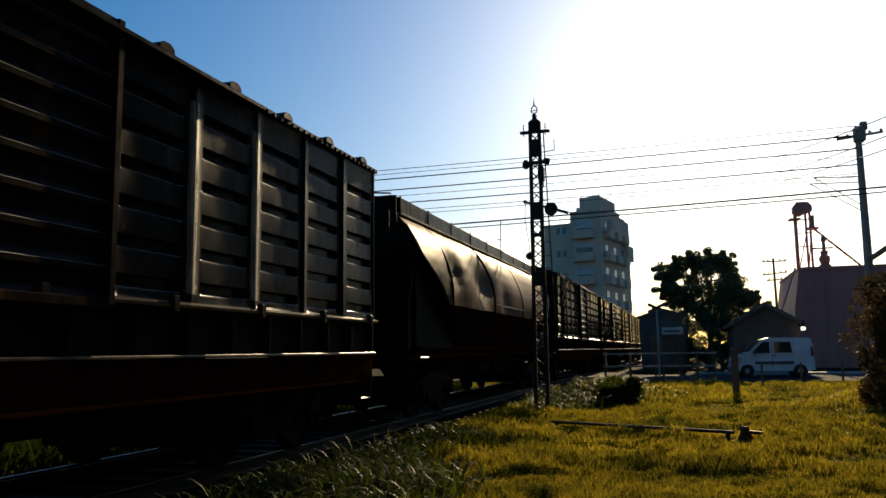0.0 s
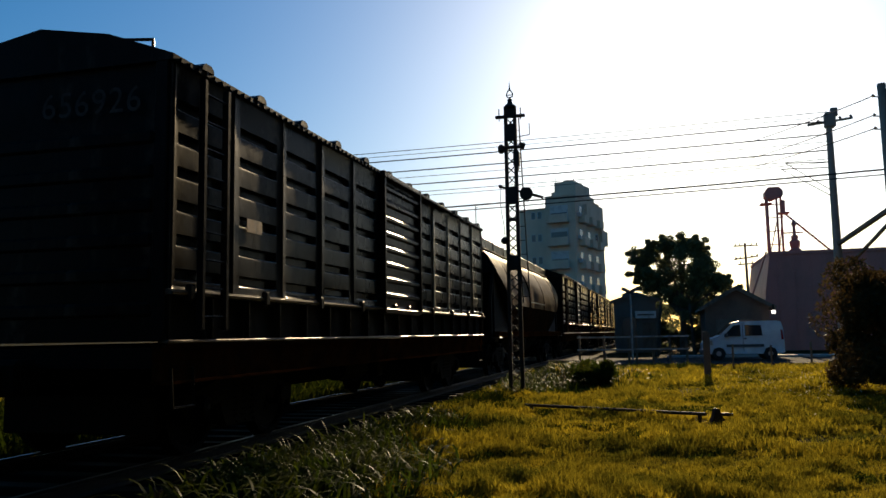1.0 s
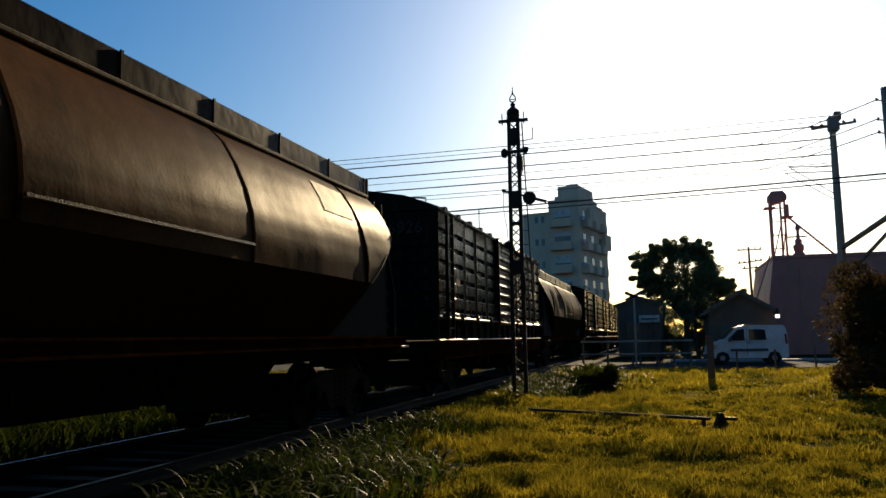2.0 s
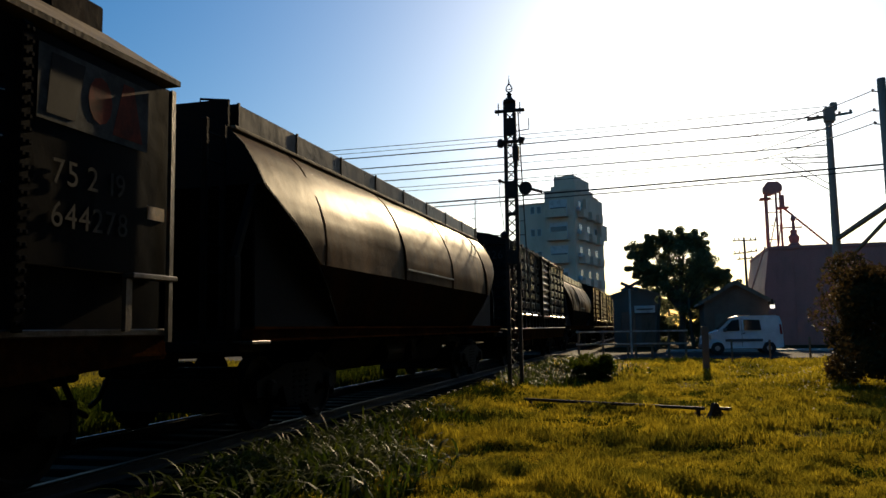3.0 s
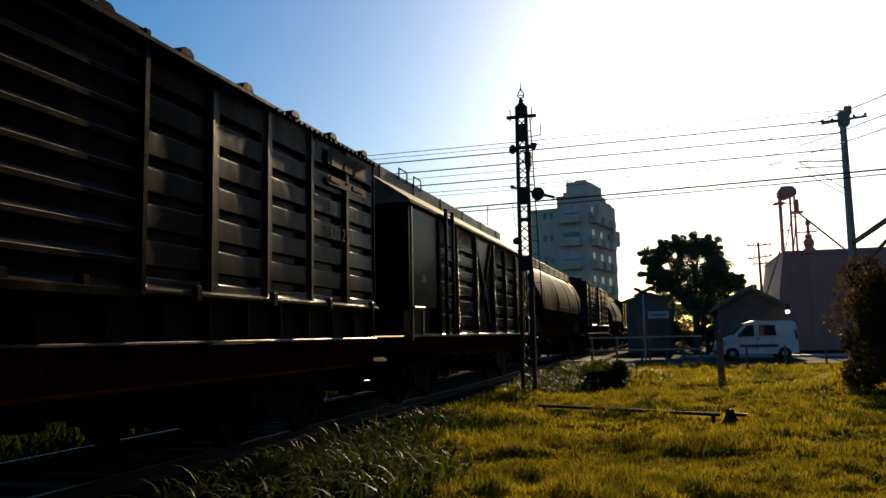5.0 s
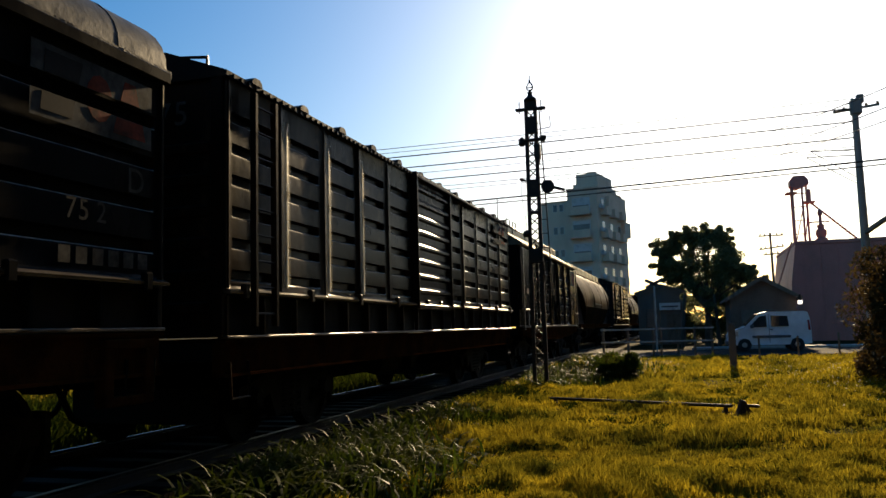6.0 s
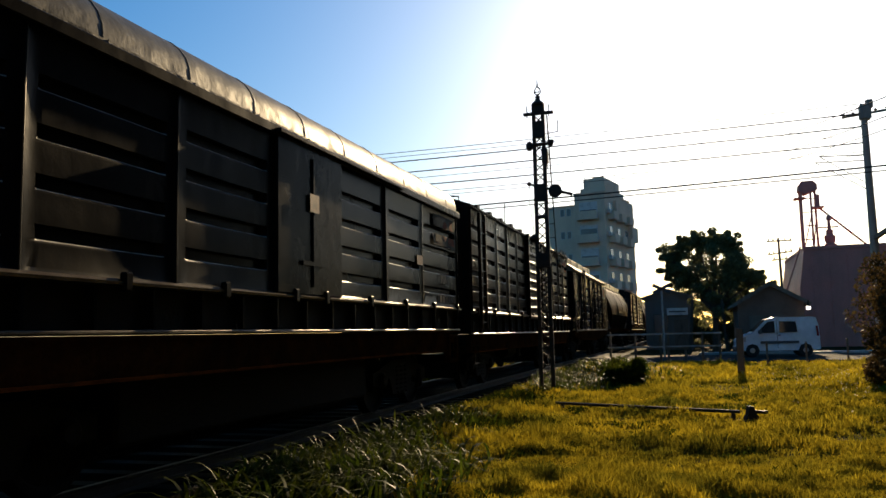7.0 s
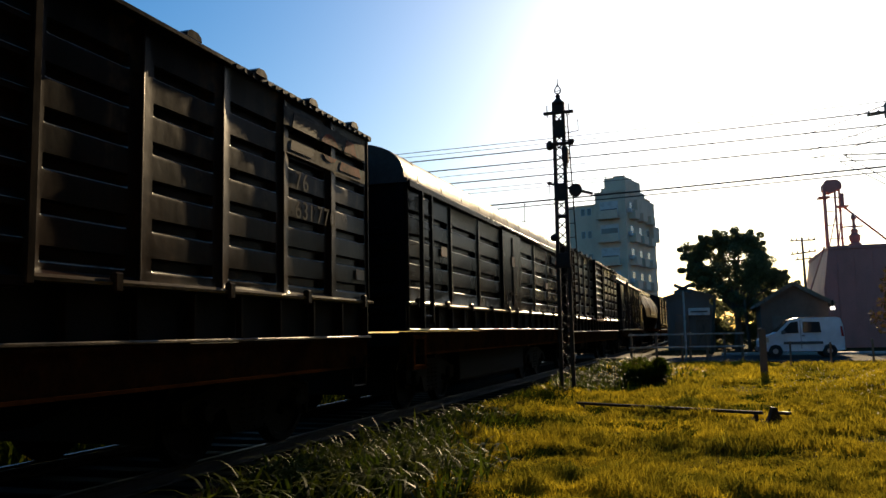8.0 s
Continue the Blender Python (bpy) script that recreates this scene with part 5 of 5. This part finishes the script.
def mill():
    m = thing("grain_mill", "tall red sheet-clad mill building with a battered base", "mill")
    part("wall", Geo().prism([(7.05, -0.1), (16.5, -0.1), (16.5, 6.6), (7.5, 6.65), (7.1, 4.0)], 60, 72), sheet_red, m)
    part("parapet", Geo().box(7.45, 16.6, 59.9, 72.1, 6.6, 6.85, 0.03), sheet_red, m)
    for x in np.arange(8.0, 16, 1.1):
        part("sheet_joint", Geo().box(x - 0.03, x + 0.03, 59.96, 60.0, 0, 6.6), sheet_red, m)
    for z in (2.2, 4.4):
        part("sheet_joint", Geo().box(7.4, 16.4, 59.95, 60.0, z - 0.04, z + 0.04), sheet_red, m)
    e = thing("bucket_elevator", "slender red steel elevator tower over the mill", "elevator tower", pose(8.5, 64, 6.8))
    for x, y in ((-0.5, -0.4), (0.15, -0.4), (0.55, 0.4), (-0.5, 0.4)):
        part("leg", Geo().beam((x, y, 0), (x, y, 4.8), 0.14, 0.14), sheet_red, e)
    for z in (0.9, 1.9, 2.9, 3.9):
        part("tie_bar", Geo().beam((-0.5, -0.4, z), (0.55, -0.4, z), 0.06, 0.06), sheet_red, e)
    part("diagonal", Geo().beam((-0.5, -0.4, 0.1), (0.15, -0.4, 2.8), 0.07, 0.07).beam((0.15, -0.4, 0.2), (0.5, -0.4, 3.0), 0.07, 0.07), sheet_red, e)
    part("head", Geo().prism([(-0.65, 4.5), (-0.65, 4.9), (-0.4, 5.2), (0.35, 5.2), (0.62, 4.9), (0.62, 4.55), (0.2, 4.4), (-0.2, 4.25)], -0.55, 0.55), sheet_red, e, "rounded elevator head")
    part("platform", Geo().box(-0.95, -0.2, -0.6, 0.6, 3.95, 4.02), sheet_red, e)
    part("gear_box", Geo().box(0.2, 1.0, -0.5, 0.5, 3.2, 3.3).box(0.45, 0.75, -0.3, 0.3, 3.3, 4.2), sheet_red, e)
    part("chute", Geo().tube((0.75, 0, 3.2), (4.0, 0, 0.05), 0.07, 8), sheet_red, e, "long sloping grain chute")
    v = thing("roof_vent", "knobbly roof cowl and pipes on the mill", "vent", pose(9.45, 63, 6.8))
    part("stack", Geo().lathe([(0.42, 0), (0.42, 0.4), (0.28, 0.5), (0.36, 0.7), (0.38, 1.0), (0.22, 1.15), (0.26, 1.4), (0.12, 1.5), (0.1, 2.1), (0.18, 2.2), (0.14, 2.45), (0.05, 2.6)], (0.2, 0, 0), 12), sheet_red, v, smooth=True)
    part("cross_pipe", Geo().tube((-0.7, 0, 1.65), (0.8, 0, 1.65), 0.05, 8).tube((-0.65, 0, 1.65), (-0.5, 0, 0), 0.04, 8), sheet_red, v)
    s = thing("support_stay", "leaning steel stay beside the mill", "stay")
    part("bar", Geo().beam((6.2, 60.5, 3.6), (7.35, 60.5, 6.9), 0.1, 0.1), sheet_red, s)
    part("foot_post", Geo().beam((6.2, 60.5, -0.1), (6.2, 60.5, 3.6), 0.1, 0.1), sheet_red, s)


mill()


# ---- fences, posts and the crossing ----
def white_fence(x0, x1, y, n):
    f = thing("crossing_fence", "worn white railing of the level crossing", "fence", group="crossing fences")
    for x in np.linspace(x0, x1, n):
        part("post", Geo().box(x - 0.05, x + 0.05, y - 0.05, y + 0.05, -0.1, 1.3, 0.015), timber_grey, f, "weathered timber post")
    for z in (1.22, 0.68):
        part("rail", Geo().box(x0 - 0.1, x1 + 0.1, y - 0.1, y - 0.06, z - 0.035, z + 0.035, 0.01), fence_white, f, "flaking white rail")


white_fence(-3.5, -1.4, 35.6, 3)
white_fence(-1.1, 1.0, 36.2, 4)


def crossing_sign():
    s = thing("crossing_sign", "level crossing post with a crossed board", "road sign", pose(-1.48, 42, 0))
    part("post", Geo().tube((0, 0, 0), (0, 0, 3.5), 0.05, 8), fence_white, s)
    for k in (-1, 1):
        part("board", Geo().beam((-0.42 * k, -0.06, 3.25), (0.42 * k, -0.06, 3.65), 0.03, 0.16), plastic_grey, s)


crossing_sign()


def wooden_post():
    p = thing("wooden_post", "weathered square wooden post standing in the grass", "post", pose(1.28, 25.7, -0.05))
    part("shaft", Geo().box(-0.1, 0.1, -0.1, 0.1, 0, 1.46, 0.02), timber_grey, p)
    for x, y, z in ((2.6, 33.0, 0.95), (4.0, 33.2, 0.9), (5.4, 33.1, 1.0)):
        q = thing("fence_stake", "thin weathered fence stake at the edge of the grass", "stake", pose(x, y, -0.05), "fence stakes")
        part("stake", Geo().box(-0.035, 0.035, -0.035, 0.035, 0, z, 0.01), timber_grey, q)


wooden_post()


def signal_pipe():
    a, b = Vector((-2.55, 15.25, 0.105)), Vector((0.62, 13.7, 0.115))
    p = thing("signal_pipe", "dark rusty signal rod carried low over the grass", "pipe")
    part("rod", Geo().tube(a, b, 0.028, 8), iron_black, p)
    for t in (0.04, 0.97):
        q = a.lerp(b, t)
        part("roller_stand", Geo().box(q.x - 0.03, q.x + 0.03, q.y - 0.03, q.y + 0.03, -0.1, q.z - 0.02), iron_black, p)
    c = thing("rod_crank", "small rusty iron crank in the grass", "crank", pose(0.8, 13.5, -0.02, 0, 0, 20))
    part("stand", Geo().prism([(-0.16, 0), (0.16, 0), (0.04, 0.12), (0.0, 0.24), (-0.06, 0.25), (-0.1, 0.12)], -0.06, 0.06), iron_black, c)
    part("arm", Geo().beam((-0.02, 0, 0.16), (0.24, 0.02, 0.14), 0.05, 0.05), iron_black, c)


signal_pipe()


def antenna_mast():
    a = thing("antenna_mast", "thin radio antenna mast behind the train", "antenna", pose(-13.5, 60, 0))
    part("pole", Geo().tube((0, 0, 0), (0, 0, 11.4), 0.035, 6), cable_black, a)
    part("element", Geo().tube((-0.05, 0, 11.2), (0.2, 0, 11.2), 0.025, 6).tube((-0.25, 0, 9.9), (0.05, 0, 9.9), 0.03, 6), cable_black, a)


antenna_mast()


# ---- plants ----
def leaf_mesh(name, points, size, mat, seed, flat=0.35):
    """Many small bent leaves at the given points, one mesh."""
    rng = np.random.default_rng(seed)
    n = len(points)
    p = np.asarray(points, dtype=np.float64)
    d = rng.normal(size=(n, 3))
    d /= np.linalg.norm(d, axis=1)[:, None]
    e = np.cross(d, rng.normal(size=(n, 3)))
    e /= np.linalg.norm(e, axis=1)[:, None]
    s = size * rng.uniform(0.6, 1.4, n)[:, None]
    v = np.stack([p - d * s, p + e * s * flat, p + d * s, p - e * s * flat], 1).reshape(-1, 3)
    me = bpy.data.meshes.new(name)
    me.vertices.add(4 * n)
    me.vertices.foreach_set("co", v.ravel())
    me.loops.add(4 * n)
    me.loops.foreach_set("vertex_index", np.arange(4 * n, dtype=np.int32))
    me.polygons.add(n)
    me.polygons.foreach_set("loop_start", np.arange(0, 4 * n, 4, dtype=np.int32))
    me.polygons.foreach_set("loop_total", np.full(n, 4, dtype=np.int32))
    me.update(calc_edges=True)
    me.materials.append(mat)
    return me


def clumps(centres, radii, per, seed):
    rng = np.random.default_rng(seed)
    out = []
    for c, r in zip(centres, radii):
        q = rng.normal(size=(per, 3))
        q /= np.linalg.norm(q, axis=1)[:, None]
        q *= (rng.uniform(0.25, 1.0, per) ** 0.5)[:, None] * r
        q[:, 2] *= 0.8
        out.append(q + np.asarray(c))
    return np.concatenate(out)


def tree(label, x, y, lobes, trunk_top, seed, leaf=0.12, per=400, each=9, mat=None):
    """A tree whose crown is made of lobes (across, deep, up, radius), each of many small clumps."""
    rng = np.random.default_rng(seed)
    t = thing("tree", label, "tree", pose(x, y, -0.05))
    trunk = Geo().tube((0, 0, 0), (0.1, 0, trunk_top), 0.24, 9, 0.17)
    cs, rs = [], []
    for lx, ly, lz, lr in lobes:
        fork = (lx * 0.4, ly * 0.4, trunk_top + 0.4 * (lz - trunk_top))
        trunk.tube((0.08, 0, trunk_top * 0.9), fork, 0.12, 7, 0.07).tube(fork, (lx, ly, lz), 0.07, 6, 0.03)
        for i in range(each):
            q = rng.normal(size=3)
            q *= rng.uniform(0.2, 1.2) * lr / np.linalg.norm(q)
            c = (lx + q[0], ly + q[1], lz + 0.9 * q[2])
            cs.append(c)
            rs.append(rng.uniform(0.2, 0.42) * lr)
            trunk.tube((lx, ly, lz), c, 0.03, 5, 0.008)
    part("trunk", trunk, bark, t, "grey-brown trunk and limbs")
    part("crown", leaf_mesh("crown", clumps(cs, rs, per, seed + 1), leaf, mat or leaf_tree, seed + 2), mat or leaf_tree, t, "dark leafy crown with gaps")


tree("dark leafy street tree seen against the light", 1.25, 53.0, [(-2.5, 0, 6.0, 0.95), (-2.5, 0.3, 5.1, 0.7), (-1.9, 0.2, 4.5, 0.8), (-1.75, 0, 6.7, 0.6), (-1.5, 0.4, 5.2, 1.1), (-0.7, 0, 6.9, 0.8), (0.4, 0.2, 6.9, 0.95), (1.1, -0.2, 6.75, 0.8), (0.1, 0, 5.6, 1.4), (1.4, 0.3, 5.6, 1.0), (1.9, 0, 4.9, 0.8), (0.9, 0, 4.3, 1.4), (-0.5, 0.3, 4.0, 1.3), (2.5, 0.2, 4.3, 0.7), (0.3, 0.5, 2.9, 1.4)], 2.6, 14, 0.085, 210, 26)
tree("smaller bushy tree behind the hut", 3.7, 57.0, [(-0.2, 0, 4.5, 0.7), (0.6, 0, 4.3, 0.7), (1.3, 0, 3.9, 0.6), (-0.9, 0, 4.2, 0.8), (0.2, 0, 3.4, 0.9)], 2.3, 21, 0.085, 180, 16)
tree("dense dark shrub tree behind the crossing", 1.2, 62.0, [(-2.2, 0, 2.4, 1.3), (-0.8, 0.4, 3.1, 1.3), (0.6, 0, 3.2, 1.4), (2.0, 0, 3.0, 1.3), (3.2, 0.3, 2.4, 1.2), (-2.0, 0, 1.0, 1.3), (-0.6, 0, 1.3, 1.3), (0.9, 0, 1.2, 1.3), (2.3, 0, 1.1, 1.3)], 0.9, 51, 0.11, 260, 20)
for k, (x, y, h) in enumerate(((-0.3, 51.5, 3.3), (1.9, 52.0, 3.2))):
    s_ = thing("young_tree", "slender leaning grey young tree without leaves", "tree", pose(x, y, -0.05))
    part("stem", Geo().tube((0, 0, 0), (0.3 - 0.5 * k, 0, h), 0.12, 8, 0.07), bark, s_)


def bush(name, label, centres, radii, per, leaf, mat, seed):
    c0 = np.mean(centres, axis=0)
    b = thing(name, label, "bush", pose(c0[0], c0[1], -0.05))
    g = Geo()
    for c in centres:
        g.tube((0, 0, 0), (c[0] - c0[0], c[1] - c0[1], c[2]), 0.03, 5, 0.01)
    part("stems", g, bark, b)
    part("leaves", leaf_mesh("leaves", clumps([(c[0] - c0[0], c[1] - c0[1], c[2] + 0.05) for c in centres], radii, per, seed), leaf, mat, seed + 1), mat, b)


_r = random.Random(5)
cs = [(4.75 + _r.uniform(-0.75, 1.4), 19.3 + _r.uniform(-1.0, 1.6), _r.uniform(0.3, 2.8)) for _ in range(60)] + [(6.9 + _r.uniform(-1.2, 1.5), 19.0 + _r.uniform(-2, 2), _r.uniform(0.3, 3.2)) for _ in range(46)]
bush("hedge_bush", "tall dense dark hedge bush beside the grass", cs, [_r.uniform(0.4, 0.75) for _ in cs], 700, 0.06, leaf_hedge, 31)
cs = [(-1.8 + _r.uniform(-0.45, 0.45), 21.6 + _r.uniform(-0.4, 0.4), _r.uniform(0.2, 0.6)) for _ in range(14)]
bush("low_bush", "low rounded dark bush in the grass", cs, [_r.uniform(0.2, 0.34) for _ in cs], 500, 0.045, weed_green, 41)


def blades(name, xy, z, height, width, lean, mat, seed, tall=1.0, joints=1):
    """Curved grass blades, one mesh: each bends over in joints + 1 pieces and ends in a point."""
    rng = np.random.default_rng(seed)
    n = len(xy)
    a = rng.uniform(0, 2 * math.pi, n)
    h = height * rng.uniform(0.45, 1.3, n) * tall
    w = width * rng.uniform(0.6, 1.3, n) / 2
    l = lean * h * rng.uniform(0.2, 1.4, n)
    b = a + math.pi / 2 + rng.normal(0, 0.5, n)
    side = np.stack([np.cos(a), np.sin(a), np.zeros(n)], 1) * w[:, None]
    out = np.stack([np.cos(b), np.sin(b), np.zeros(n)], 1) * l[:, None]
    root = np.column_stack([xy, z])
    up = np.array([0, 0, 1.0]) * h[:, None]
    droop = (0.3 * np.minimum(1.6, l / h))[:, None]
    rows = []
    for j in range(joints + 1):
        u = j / (joints + 1) if joints > 1 else 0.6 * j
        c = root + out * u ** 2 + up * (u * (1 + droop) - 2 * droop * u ** 3)
        k = 1 - 0.55 * u ** 2
        rows += [c - side * k, c + side * k]
    rows.append(root + out + up * (1 - droop))
    m = len(rows)
    v = np.stack(rows, 1).reshape(-1, 3)
    one = [i for j in range(joints) for i in (2 * j, 2 * j + 1, 2 * j + 3, 2 * j + 2)] + [2 * joints, 2 * joints + 1, 2 * joints + 2]
    idx = (m * np.arange(n, dtype=np.int32)[:, None] + np.array([one], dtype=np.int32)).astype(np.int32)
    me = bpy.data.meshes.new(name)
    me.vertices.add(m * n)
    me.vertices.foreach_set("co", v.ravel())
    me.loops.add(len(one) * n)
    me.loops.foreach_set("vertex_index", idx.ravel())
    per = np.array([4 * j for j in range(joints + 1)], dtype=np.int32)
    me.polygons.add((joints + 1) * n)
    me.polygons.foreach_set("loop_start", (len(one) * np.arange(n, dtype=np.int32)[:, None] + per[None, :]).ravel().astype(np.int32))
    me.polygons.foreach_set("loop_total", np.tile(np.array([4] * joints + [3], dtype=np.int32), n))
    me.update(calc_edges=True)
    me.materials.append(mat)
    return new(name, me)


def lawn():
    rng = np.random.default_rng(77)

    def scatter(n, x0, x1, y0, y1):
        return np.column_stack([rng.uniform(x0, x1, n), rng.uniform(y0, y1, n)])

    def patchy(xy, s, off):
        return np.array([noise.noise(Vector((x * s, y * s, off))) for x, y in xy])

    for n, box_, h, w, seed in ((170000, (-4.1, 4.5, 5.5, 10), 0.11, 0.0095, 1), (150000, (-4.2, 7.5, 10, 20), 0.13, 0.015, 2), (90000, (-4.2, 10, 20, 35), 0.14, 0.026, 3), (60000, (-22, -7.9, 5, 36), 0.14, 0.022, 4), (70000, (-4.1, 6.5, -5, 5.5), 0.11, 0.014, 5)):
        xy = scatter(n, *box_)
        q = patchy(xy, 0.7, 5.0) + 0.9 * patchy(xy, 2.6, 9.0)
        z = np.array([ground_height(x, y) - 0.01 for x, y in xy])
        ob = blades("grass", xy, z, h, w, 0.7, blade_green, seed, np.clip(0.8 + 1.5 * q, 0.4, 2.1))
        tagged(ob, "sunlit yellow-green rough grass", "grass", kind="stuff")
    # tall weeds: a dense clump near the camera, a thinner line along the ballast, a patch at the mast's foot
    xy = np.concatenate([
        np.column_stack([np.clip(rng.normal(-3.3, 0.5, 2600), -4.15, -2.2), rng.normal(7.3, 0.7, 2600)]),
        np.column_stack([np.clip(rng.normal(-3.75, 0.25, 800), -4.15, -3), rng.uniform(8.5, 13, 800)]),
        np.column_stack([np.clip(rng.normal(-3.2, 0.5, 700), -4.1, -2), rng.normal(20.5, 1.0, 700)]),
        np.column_stack([rng.normal(-2.4, 0.8, 900), rng.normal(22.6, 0.9, 900)])])
    z = np.array([ground_height(x, y) - 0.02 for x, y in xy])
    tagged(blades("tall_weeds", xy, z, 0.36, 0.03, 1.1, tall_weed, 8, joints=4), "tall green broad-bladed weeds beside the track", "weeds", kind="stuff")
    xy = scatter(60000, -4.3, -1.0, 5.5, 36)
    q = patchy(xy, 0.8, 12.0)
    xy = xy[xy[:, 0] < -3.0 + 1.4 * q + rng.normal(0, 0.25, len(q))]
    xy[:, 0] = np.maximum(xy[:, 0], -4.3)
    z = np.array([ground_height(x, y) for x, y in xy])
    tagged(blades("verge_weeds", xy, z, 0.17, 0.02, 1.0, weed_green, 9, joints=3), "ragged weeds along the edge of the ballast", "weeds", kind="stuff")
    # dark blades in patches of the lawn, imitating the shade of grass clumps
    xy = scatter(80000, -3.5, 6.5, 5.5, 27)
    q = patchy(xy, 0.9, 31.0) + 0.5 * patchy(xy, 2.6, 37.0)
    xy = xy[q + rng.normal(0, 0.06, len(q)) > 0.26]
    z = np.array([ground_height(x, y) for x, y in xy])
    tagged(blades("dark_herbs", xy, z, 0.1, 0.02, 1.2, weed_green, 10, joints=2), "patches of dark green blades imitating clump shade in the grass", "weeds", kind="stuff")
    # rough growth on the far side of the track
    xy = scatter(26000, -12.5, -7.9, 2, 30)
    z = np.array([ground_height(x, y) for x, y in xy])
    tagged(blades("far_verge_weeds", xy, z, 0.42, 0.04, 0.9, weed_green, 11, joints=2), "rough dark weeds on the far side of the track", "weeds", kind="stuff")


lawn()


def wildflowers():
    rng = np.random.default_rng(91)
    xy = np.column_stack([rng.normal(3.2, 1.1, 420), rng.normal(22, 3.6, 420)])
    pts = [(x, y, ground_height(x, y) + rng.uniform(0.08, 0.2)) for x, y in xy]
    tagged(new("wildflowers", leaf_mesh("wildflowers", pts, 0.018, petal_pale, 92, 0.8)), "tiny pale wildflowers scattered in the grass", "flowers", kind="stuff")


wildflowers()


# ---- motion ----
def motions():
    steps = [0.5 * i for i in range(17)]
    for wagon, yc in train:
        walk(wagon, [(t, pose(TRACK_X, yc + SPEED * t, RAIL_Z)) for t in steps])
    turn = -math.degrees(SPEED / 0.463)
    times = [i / 15 for i in range(121)]
    for wheel, dy in rolling:
        walk(wheel, [(t, pose(0, dy, 0.463, turn * t, 0, 0)) for t in times])


motions()
